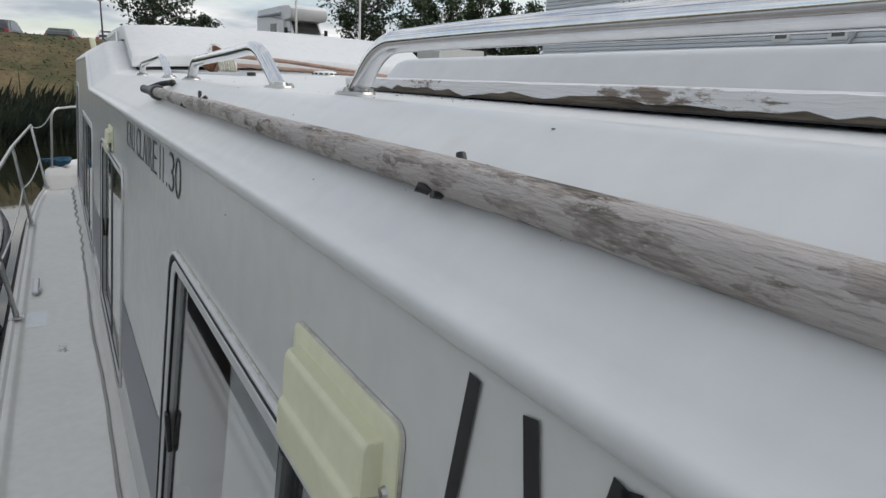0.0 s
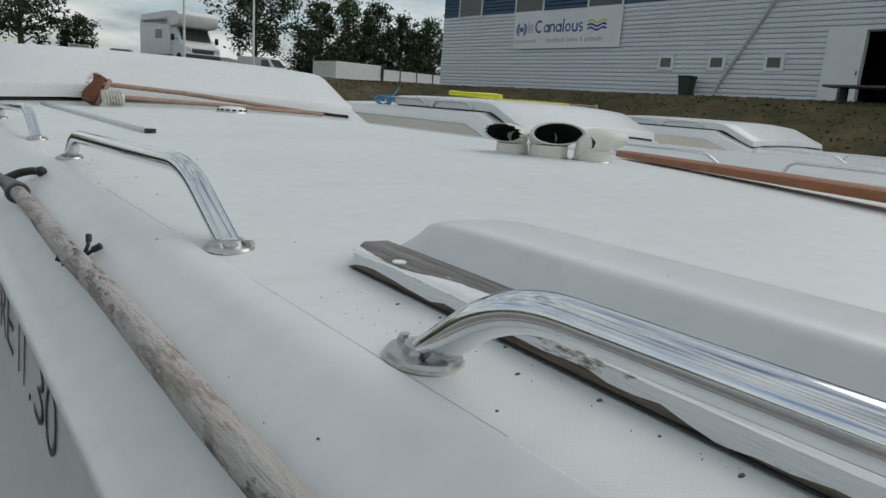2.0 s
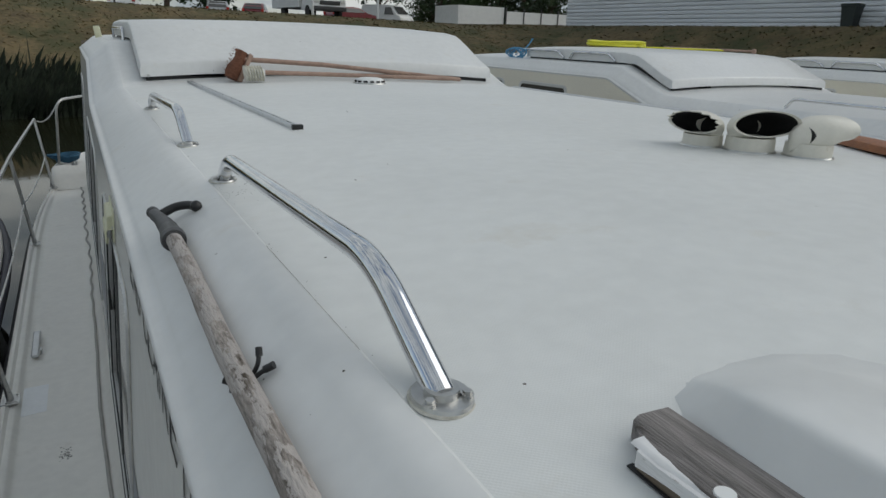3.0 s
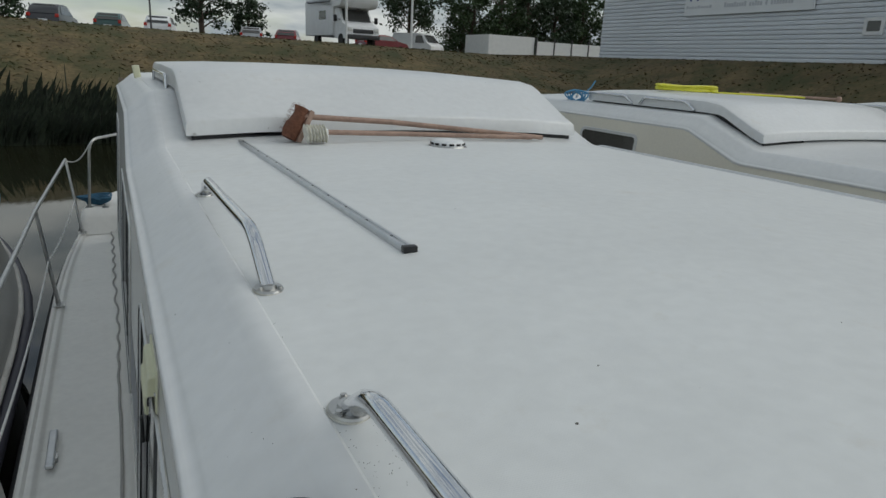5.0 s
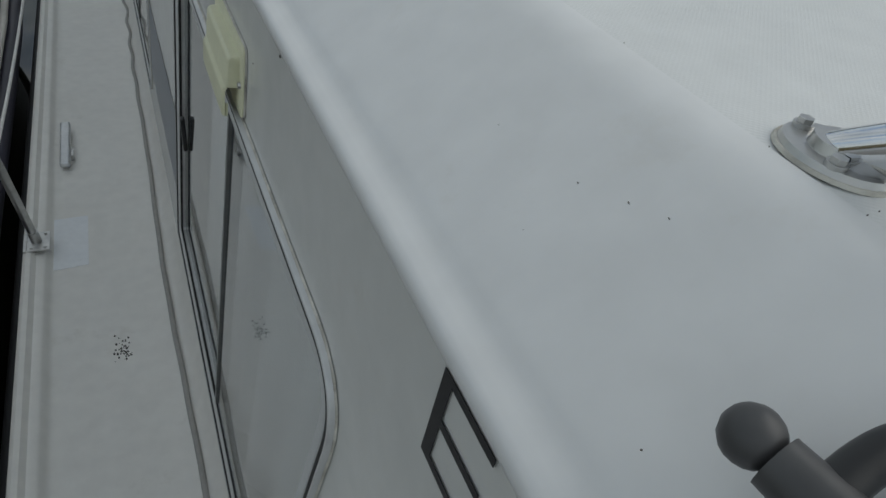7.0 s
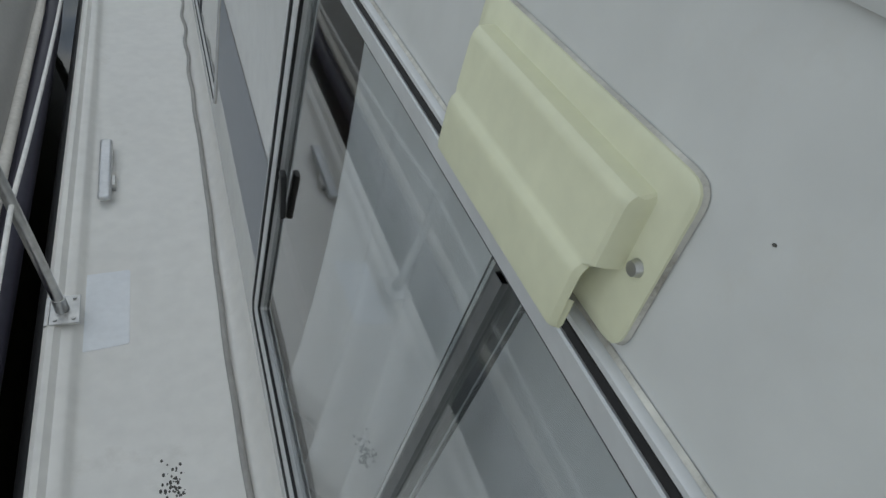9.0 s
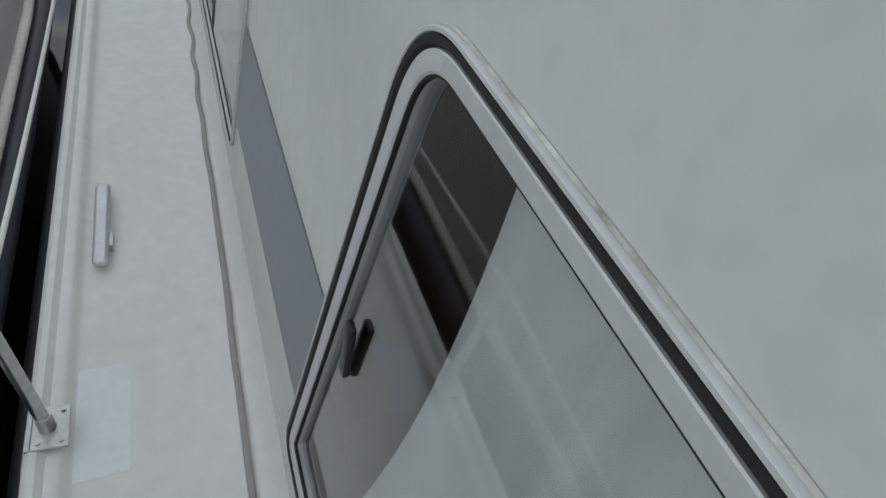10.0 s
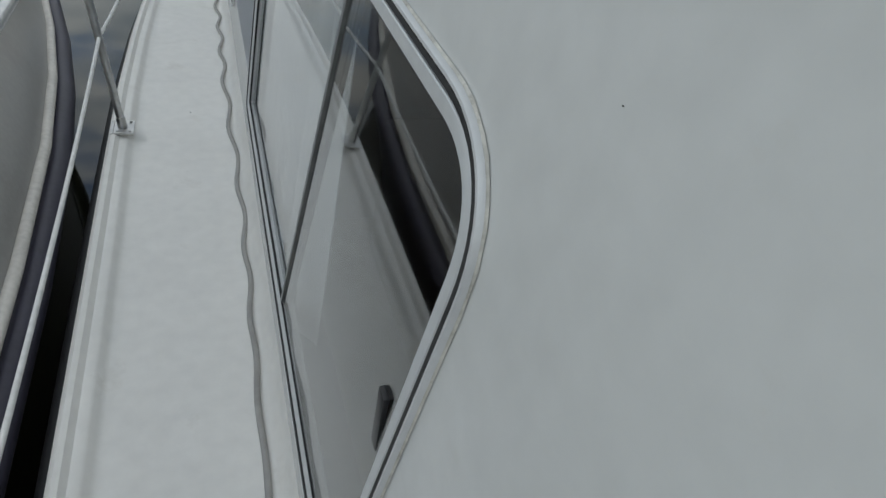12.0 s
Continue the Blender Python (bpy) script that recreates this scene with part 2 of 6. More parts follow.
# weathered wood: grey grain with flaking white paint
def wood_paint(name, wood, paint, cover, stretch, dark=(0.045, 0.038, 0.03), bump=0.6, patch=7.0):
    m = mat(name, wood, 0.85, vary=0.45, scale=7, fine=38, bump=bump, dirt=dark, dirt_at=(0.52, 0.66), dirt_scale=5.0, stretch=stretch, bump_scale=30)
    n, l = m.node_tree.nodes, m.node_tree.links
    b = n["Principled BSDF"]
    src = b.inputs["Base Color"].links[0].from_socket
    co = n.new("ShaderNodeTexCoord")
    mp = n.new("ShaderNodeMapping")
    mp.inputs["Scale"].default_value = tuple(0.35 * s + 0.65 for s in stretch)
    l.new(co.outputs["Object"], mp.inputs[0])
    no = n.new("ShaderNodeTexNoise")
    no.inputs["Scale"].default_value, no.inputs["Detail"].default_value, no.inputs["Roughness"].default_value = patch, 10, 0.68
    l.new(mp.outputs[0], no.inputs["Vector"])
    r = n.new("ShaderNodeMapRange")
    r.inputs["From Min"].default_value, r.inputs["From Max"].default_value = cover, cover + 0.03
    l.new(no.outputs[0], r.inputs[0])
    mx = n.new("ShaderNodeMixRGB")
    mx.inputs[2].default_value = (*paint, 1)
    l.new(r.outputs[0], mx.inputs[0])
    l.new(src, mx.inputs[1])
    l.new(mx.outputs[0], b.inputs["Base Color"])
    return m


M_PAINTSKIN = mat("old_white_paint", (0.72, 0.72, 0.73), 0.6, vary=0.06, scale=20, bump=0.3, dirt=(0.35, 0.31, 0.27), dirt_at=(0.60, 0.72), dirt_scale=16)
M_PLANK_TOP = wood_paint("weathered_plank", (0.20, 0.185, 0.18), (0.74, 0.74, 0.74), 0.62, (14, 0.9, 14))
M_PLANK_PAINT = wood_paint("flaking_paint", (0.22, 0.18, 0.15), (0.74, 0.74, 0.745), 0.42, (5, 0.9, 9), patch=5.5)
M_PLANK_RAW = wood_paint("raw_plank_edge", (0.15, 0.12, 0.09), (0.7, 0.7, 0.7), 0.72, (10, 0.9, 16))
M_POLE = wood_paint("weathered_pole", (0.33, 0.295, 0.27), (0.45, 0.415, 0.395), 0.47, (9, 1.7, 9), dark=(0.060, 0.046, 0.030), bump=1.3, patch=12.0)

M_GLASS = bpy.data.materials.new("window_glass")
M_GLASS.use_nodes = True
_g = M_GLASS.node_tree.nodes["Principled BSDF"]
_g.inputs["Base Color"].default_value = (0.86, 0.88, 0.88, 1)
_g.inputs["Roughness"].default_value = 0.02
_g.inputs["IOR"].default_value = 1.5
_g.inputs["Transmission Weight"].default_value = 1.0

M_WATER = bpy.data.materials.new("canal_water")
M_WATER.use_nodes = True
_n, _l = M_WATER.node_tree.nodes, M_WATER.node_tree.links
_w = _n["Principled BSDF"]
_w.inputs["Base Color"].default_value = (0.016, 0.017, 0.009, 1)
_w.inputs["Roughness"].default_value = 0.04
_t = _n.new("ShaderNodeTexNoise")
_t.inputs["Scale"].default_value = 1.6
_t.inputs["Detail"].default_value = 4
_c = _n.new("ShaderNodeTexCoord")
_l.new(_c.outputs["Object"], _t.inputs["Vector"])
_b = _n.new("ShaderNodeBump")
_b.inputs["Strength"].default_value, _b.inputs["Distance"].default_value = 0.12, 0.008
_l.new(_t.outputs[0], _b.inputs["Height"])
_l.new(_b.outputs[0], _w.inputs["Normal"])


# ---- builders ----
def mesh_of(name, bm, material, smooth=None):
    bmesh.ops.recalc_face_normals(bm, faces=bm.faces[:])
    me = bpy.data.meshes.new(name)
    if smooth is not None:
        for f in bm.faces:
            f.smooth = True
        for e in bm.edges:
            if len(e.link_faces) == 2 and e.calc_face_angle(0) > radians(smooth):
                e.smooth = False
    bm.to_mesh(me)
    bm.free()
    for m in (material if isinstance(material, (list, tuple)) else [material]):
        me.materials.append(m)
    return me


def part(name, bm, material, parent=None, label="", smooth=40):
    ob = new(name, mesh_of(name, bm, material, smooth))
    if parent is not None:
        ob.parent = parent
    if label:
        ob["label"] = label
    return ob


def thing(name, at, label, category, group="", kind=""):
    ob = new(name)
    ob.empty_display_size = 0.05
    ob.location = at
    return tagged(ob, label, category, group, kind)


def box(bm, lo, hi, bevel=0.0, m=None, seg=2):
    c = [(a + b) / 2 for a, b in zip(lo, hi)]
    s = [b - a for a, b in zip(lo, hi)]
    mx = Matrix.Translation(c) @ Matrix.Diagonal((*s, 1))
    if m is not None:
        mx = m @ mx
    r = bmesh.ops.create_cube(bm, size=1, matrix=mx)
    if bevel:
        vs = set(r["verts"])
        es = [e for e in bm.edges if e.verts[0] in vs and e.verts[1] in vs]
        bmesh.ops.bevel(bm, geom=es, offset=bevel, segments=seg, affect="EDGES", profile=0.6)
    return bm


def cyl(bm, a, b, r, r2=None, n=16, caps=True):
    a, b = Vector(a), Vector(b)
    d = b - a
    m = Matrix.Translation((a + b) / 2) @ d.to_track_quat("Z", "Y").to_matrix().to_4x4()
    bmesh.ops.create_cone(bm, cap_ends=caps, segments=n, radius1=r, radius2=r if r2 is None else r2, depth=d.length, matrix=m)
    return bm


def ball(bm, c, r, scale=(1, 1, 1), u=16, v=10, m=None):
    mx = Matrix.Translation(c) @ (m or Matrix()) @ Matrix.Diagonal((*[r * s for s in scale], 1))
    bmesh.ops.create_uvsphere(bm, u_segments=u, v_segments=v, radius=1, matrix=mx)
    return bm


def rounded_path(pts, radius, steps=8):
    """Corners of a polyline replaced by arcs."""
    pts = [Vector(p) for p in pts]
    out = [pts[0]]
    for i in range(1, len(pts) - 1):
        p, a, b = pts[i], (pts[i - 1] - pts[i]), (pts[i + 1] - pts[i])
        r = min(radius, a.length * 0.48, b.length * 0.48)
        s, e = p + a.normalized() * r, p + b.normalized() * r
        for k in range(steps + 1):
            t = k / steps
            out.append((1 - t) ** 2 * s + 2 * t * (1 - t) * p + t * t * e)
    out.append(pts[-1])
    return out


def tube(bm, pts, r, n=12, caps=True):
    """A round tube along points; r may be one radius or one for each point."""
    pts = [Vector(p) for p in pts]
    rs = r if isinstance(r, (list, tuple)) else [r] * len(pts)
    rings = []
    up = Vector((0, 0, 1))
    for i, p in enumerate(pts):
        d = (pts[min(i + 1, len(pts) - 1)] - pts[max(i - 1, 0)]).normalized()
        if i == 0:
            side = d.cross(up if abs(d.z) < 0.9 else Vector((1, 0, 0))).normalized()
        else:
            side = (side - d * side.dot(d)).normalized()
        w = d.cross(side)
        rings.append([bm.verts.new(p + rs[i] * (math.cos(a) * side + math.sin(a) * w)) for a in (2 * math.pi * k / n for k in range(n))])
    for a, b in zip(rings, rings[1:]):
        for k in range(n):
            bm.faces.new((a[k], a[(k + 1) % n], b[(k + 1) % n], b[k]))
    if caps:
        bm.faces.new(rings[0][::-1])
        bm.faces.new(rings[-1])
    return bm


def loft(bm, rows, closed=False):
    """Skin over rows of points of equal number."""
    vs = [[bm.verts.new(p) for p in row] for row in rows]
    for a, b in zip(vs, vs[1:]):
        n = len(a)
        for k in range(n if closed else n - 1):
            bm.faces.new((a[k], a[(k + 1) % n], b[(k + 1) % n], b[k]))
    return vs


def smoothstep(a, b, x):
    t = max(0.0, min(1.0, (x - a) / (b - a)))
    return t * t * (3 - 2 * t)


def lerp(a, b, t):
    return a + (b - a) * t


# ---- the boat's shell ----
MID = 1.18                       # centre line of the boat
STERN, BOW = -5.5, 6.9           # ends of the cabin
CAMBER = 0.042                   # rise of the roof to its centre line


def ramp_at(y, a=3.52, b=4.12):
    return max(0.0, min(1.0, (y - a) / (b - a)))


def wall_x(z):
    return -0.200 + (z - 1.03) * 0.066


def wall_top(y):
    return 1.171 + 0.205 * ramp_at(y, 3.58, 4.15)


def wall_point(y, z, out=0.0):
    return Vector((wall_x(z) - out, y, z + 0.066 * out))


def half_section(y):
    """Port half of the roof's section at y, from the wall's top to the centre line."""
    r, q = ramp_at(y, 3.58, 4.15), ramp_at(y)
    pts = [(-0.196, 1.1610), (-0.2005, 1.1660), (-0.2022, 1.1715), (-0.2018, 1.1760), (-0.1995, 1.1795), (-0.196, 1.1815), (-0.190, 1.1835), (-0.184, 1.1858), (-0.1795, 1.1888), (-0.1755, 1.1930), (-0.170, 1.1980),
           (-0.140, 1.2185), (-0.088, 1.2590), (-0.084, 1.2612), (-0.076, 1.2668), (-0.068, 1.2718), (-0.060, 1.2756), (-0.052, 1.2784), (-0.044, 1.2798), (-0.036, 1.2805), (-0.032, 1.2806)]
    out = []
    for i, (x, z) in enumerate(pts):
        t = i / (len(pts) - 1)
        rise = lerp(0.205 * r, 0.215 * q, t)
        out.append((x + 0.022 * r * (1 - t), z + rise))
    for x in (-0.028, 0.02, 0.15, 0.35, 0.6, 0.85, 1.05, MID):
        z = 1.2805 + CAMBER * (1 - ((x - MID) / MID) ** 2)
        out.append((x, z + 0.22 * q))
    return out


def section(y):
    h = half_section(y)
    return h + [(2 * MID - x, z) for x, z in h[-2::-1]]


def roof_mesh(dx=0.0, dy=0.0, dz=0.0):
    bm = bmesh.new()
    ys = [STERN, -3.0, -1.0, 1.0, 2.5, 3.3, 3.5, 3.54, 3.6, 3.7, 3.85, 4.0, 4.08, 4.12, 4.18, 4.3, 5.2, 6.2, 6.7, BOW]
    loft(bm, [[(x + dx, y + dy, z + dz) for x, z in section(y)] for y in ys])
    return bm


def rounded_loop(corners, radius, inset, steps=7):
    """A convex polygon in (y, z), inset and with rounded corners: each corner gives the same number of points."""
    n = len(corners)
    area = sum(corners[i][0] * corners[(i + 1) % n][1] - corners[(i + 1) % n][0] * corners[i][1] for i in range(n))
    sgn = 1 if area > 0 else -1
    lines = []
    for i in range(n):
        a, b = Vector(corners[i]), Vector(corners[(i + 1) % n])
        d = (b - a).normalized()
        nrm = Vector((-d.y, d.x)) * sgn
        lines.append((a + nrm * inset, d))
    cs = []
    for i in range(n):
        (p, d), (q, e) = lines[i - 1], lines[i]
        t = ((q.x - p.x) * e.y - (q.y - p.y) * e.x) / (d.x * e.y - d.y * e.x)
        cs.append(p + d * t)
    out = []
    for i in range(n):
        rad = radius[i] if isinstance(radius, (list, tuple)) else radius
        rad = max(rad - inset, 0.006)
        p, a, b = cs[i], cs[i - 1] - cs[i], cs[(i + 1) % n] - cs[i]
        half = a.angle(b) / 2
        cut = min(rad / math.tan(half), a.length * 0.45, b.length * 0.45)
        s, e = p + a.normalized() * cut, p + b.normalized() * cut
        for k in range(steps + 1):
            t = k / steps
            w = 1 / max(math.sin(half), 0.3) ** 0.5
            out.append(((1 - t) ** 2 * s + 2 * t * (1 - t) * p + t * t * e))
    return out


WINDOWS = {  # corners in (y, z), corner radii
    "window_1": ([(-1.38, 0.13), (0.275, 0.13), (0.045, 0.976), (-1.55, 0.976)], [0.05, 0.05, 0.085, 0.085]),
    "window_2": ([(1.28, 0.12), (2.505, 0.12), (2.380, 0.983), (1.12, 0.983)], [0.05, 0.05, 0.125, 0.085]),
    "window_3": ([(3.395, 0.13), (5.08, 0.13), (4.92, 0.975), (3.285, 0.975)], [0.05, 0.05, 0.085, 0.125]),
    "window_4": ([(5.95, 0.16), (6.75, 0.16), (6.70, 1.17), (5.85, 1.17)], [0.05, 0.05, 0.09, 0.14]),
}


def wall_with_openings(name, mirror=False):
    bm = bmesh.new()
    top = [(y, wall_top(y)) for y in (STERN, 3.0, 3.58, 3.7, 3.85, 4.0, 4.15, 4.3, 5.5, BOW)]
    outer = [(STERN, -0.05), (BOW, -0.05)] + top[::-1]
    loops = [outer] + [[tuple(p) for p in rounded_loop(c, r, 0.014)] for c, r in WINDOWS.values()]
    edges = []
    for lp in loops:
        vs = [bm.verts.new((0, y, z)) for y, z in lp]
        edges += [bm.edges.new((vs[i], vs[(i + 1) % len(vs)])) for i in range(len(vs))]
    bmesh.ops.triangle_fill(bm, use_beauty=True, use_dissolve=False, edges=edges)
    faces = bm.faces[:]
    ext = bmesh.ops.extrude_face_region(bm, geom=faces)
    inner = {v for v in ext["geom"] if isinstance(v, bmesh.types.BMVert)}
    for v in bm.verts:
        x = wall_x(v.co.z) + (0.028 if v in inner else 0.0)
        v.co.x = 2 * MID - x if mirror else x
    return tagged(part(name, bm, M_WALL, smooth=None), "glossy white moulded cabin side with window openings", "cabin wall", kind="structure")


def roof_panel_faces(ob):
    """Nonskid panel inside the smooth moulded margin."""
    ob.data.materials.append(M_ROOF)
    for p in ob.data.polygons:
        if -0.034 < p.center.x < 2 * MID + 0.034 and p.center.y < 3.5:
            p.material_index = 1


roof = tagged(part("roof", roof_mesh(), M_GEL, smooth=29), "white moulded cabin roof with worn nonskid texture", "cabin roof", kind="structure")
roof_panel_faces(roof)
bm_seam = bmesh.new()
for k in range(60):
    y0 = -4.0 + k * 0.125
    if noise.noise((k * 0.37, 2.2, 0)) < 0.12:
        continue
    w_ = 0.0003 + 0.0004 * abs(noise.noise((k * 0.7, 0, 0)))
    loft(bm_seam, [[(-0.031 - w_, y0, 1.2811), (-0.031 + w_, y0, 1.2811)], [(-0.031 - w_, y0 + 0.125, 1.2811), (-0.031 + w_, y0 + 0.125, 1.2811)]])
wall_port = wall_with_openings("wall_port")
wall_starboard = wall_with_openings("wall_starboard", True)
tagged(part("trim", bm_seam, M_SEAM, smooth=None), "faint dirty seam along the nonskid panel", "seam", kind="structure")

bm = bmesh.new()
vs = loft(bm, [[(2.405, y, 1.262), (2.405, y, 1.2815), (2.412, y, 1.2845), (2.440, y, 1.2845), (2.447, y, 1.2810), (2.447, y, 1.255)] for y in (-4.5, 0.0, 3.45)], closed=True)
bm.faces.new(vs[0])
bm.faces.new(vs[-1])
tagged(part("trim", bm, M_ALU, smooth=40), "grey metal edge strip along the far side of the roof", "edge strip", kind="structure")

# cabin inside: lining, sole and end walls
bm = bmesh.new()
box(bm, (-0.16, STERN, -0.62), (2 * MID + 0.16, BOW, -0.58))
box(bm, (-0.16, BOW - 0.04, -0.6), (2 * MID + 0.16, BOW, 1.45))
box(bm, (-0.16, STERN, -0.6), (2 * MID + 0.16, STERN + 0.04, 1.2))
box(bm, (-0.15, STERN, -0.6), (-0.13, BOW, 0.08))
box(bm, (2 * MID + 0.13, STERN, -0.6), (2 * MID + 0.15, BOW, 0.08))
for yy in (0.62, 2.95, 5.4):
    box(bm, (-0.15, yy, -0.6), (2 * MID + 0.15, yy + 0.03, 1.2))
tagged(part("cabin_lining", bm, M_INTERIOR, smooth=None), "dark brown panelled cabin interior seen through glass", "cabin interior", kind="structure")

# side deck with raised toe edge, cove against the cabin, and the hull below
DECK = [(-0.262, 0.055), (-0.272, 0.02), (-0.282, 0.0), (-0.296, -0.016), (-0.318, -0.025), (-0.36, -0.029), (-0.60, -0.033), (-0.622, -0.033),
        (-0.634, -0.026), (-0.642, -0.014), (-0.650, -0.010), (-0.668, -0.010), (-0.674, -0.004), (-0.680, 0.004), (-0.692, 0.006),
        (-0.701, 0.000), (-0.705, -0.012), (-0.705, -0.055)]


def deck_shift(y):
    """How far the deck's edge turns in towards the bow."""
    return 0.0 if y < 5.2 else 0.028 * (y - 5.2) ** 2


def deck_mesh(mirror=False):
    bm = bmesh.new()
    rows = []
    for y in [STERN - 0.3, -2, 0, 2, 4, 5, 5.5, 6, 6.4, 6.8, 7.1, 7.35]:
        s = deck_shift(y)
        row = []
        for x, z in DECK:
            k = max(0.0, min(1.0, (-0.33 - x) / 0.375))
            xx = x + s * k
            row.append((2 * MID - xx if mirror else xx, y, z))
        rows.append(row)
    loft(bm, rows)
    return bm


side_deck = tagged(part("side_deck", deck_mesh(), M_DECK, smooth=35), "worn white moulded side deck with raised edge", "side deck", kind="structure")
tagged(part("side_deck", deck_mesh(True), M_DECK, smooth=35), "worn white moulded side deck with raised edge", "side deck", kind="structure")


def outline(y):
    """Half breadth of the hull at y."""
    if y < 5.2:
        return MID + 0.705
    if y < 7.35:
        return MID + 0.705 - deck_shift(y)
    t = min(1.0, (y - 7.35) / 2.6)
    return lerp(MID + 0.705 - deck_shift(7.35), 0.12, t ** 1.6)


def hull_mesh():
    bm = bmesh.new()
    rows = []
    for y in [STERN - 0.3, -2, 2, 5, 5.5, 6, 6.5, 7, 7.35, 7.8, 8.2, 8.6, 9.0, 9.4, 9.7, 9.95]:
        h = outline(y)
        up = 0.22 * smoothstep(7.2, 7.5, y)
        row = [(MID - h, y, -0.05 + up), (MID - h + 0.004, y, -0.30), (MID - h * 0.96, y, -0.62), (MID - h * 0.90, y, -0.95)]
        rows.append(row + [(2 * MID - x, yy, z) for x, yy, z in row[::-1]])
    loft(bm, rows)
    a = [v for v in bm.verts if abs(v.co.y - (STERN - 0.3)) < 1e-4]
    return bm


tagged(part("hull", hull_mesh(), M_HULL, smooth=40), "white hull of the moored canal boat", "boat hull", kind="structure")

# foredeck: raised rounded bow moulding
bm = bmesh.new()
rows = []
for y in [7.18, 7.20, 7.26, 7.36, 7.6, 8.0, 8.4, 8.8, 9.2, 9.6, 9.95]:
    h = outline(max(y, 7.2)) - 0.002
    top = lerp(-0.03, 0.19, smoothstep(7.17, 7.34, y))
    rows.append([(MID - h, y, min(top - 0.03, 0.17)), (MID - h + 0.015, y, top - 0.008), (MID - h + 0.05, y, top), (MID - h * 0.5, y, top + 0.01), (MID, y, top + 0.02),
                 (MID + h * 0.5, y, top + 0.01), (MID + h - 0.05, y, top), (MID + h - 0.015, y, top - 0.008), (MID + h, y, min(top - 0.03, 0.17))])
loft(bm, rows)
tagged(part("foredeck", bm, M_DECK, smooth=50), "raised rounded white bow moulding", "foredeck", kind="structure")

bm = bmesh.new()
tube(bm, [(MID - outline(y) - 0.008, y, -0.085 + 0.2 * smoothstep(7.2, 7.6, y)) for y in [STERN, -2, 1, 3, 5, 5.6, 6.2, 6.8, 7.2, 7.6, 8.2, 8.8, 9.4, 9.9]], 0.028, 10)
tagged(part("rubbing_strake", bm, M_RUBBER), "black rubber rubbing strip along the hull edge", "rubbing strip", kind="structure")

# grey band painted along the cabin side
for low, high in (((-4.5, -1.41), (-4.5, -1.46)), ((0.250, 1.255), (0.175, 1.213)), ((2.492, 3.377), (2.452, 3.339)), ((5.062, 5.935), (5.012, 5.90))):
    bm = bmesh.new()
    loft(bm, [[wall_point(y, 0.235, 0.0015) for y in low], [wall_point(y, 0.512, 0.0015) for y in high]])
    tagged(part("trim", bm, M_STRIPE, smooth=None), "dark grey painted band on the cabin side", "painted band", kind="structure")


# ---- windows ----
def ring(bm, loops):
    """A closed moulding through loops of (y, z, out)."""
    rows = [[wall_point(p[0], p[1], o) for p in lp] for lp, o in loops]
    loft(bm, rows, closed=True)
    return bm


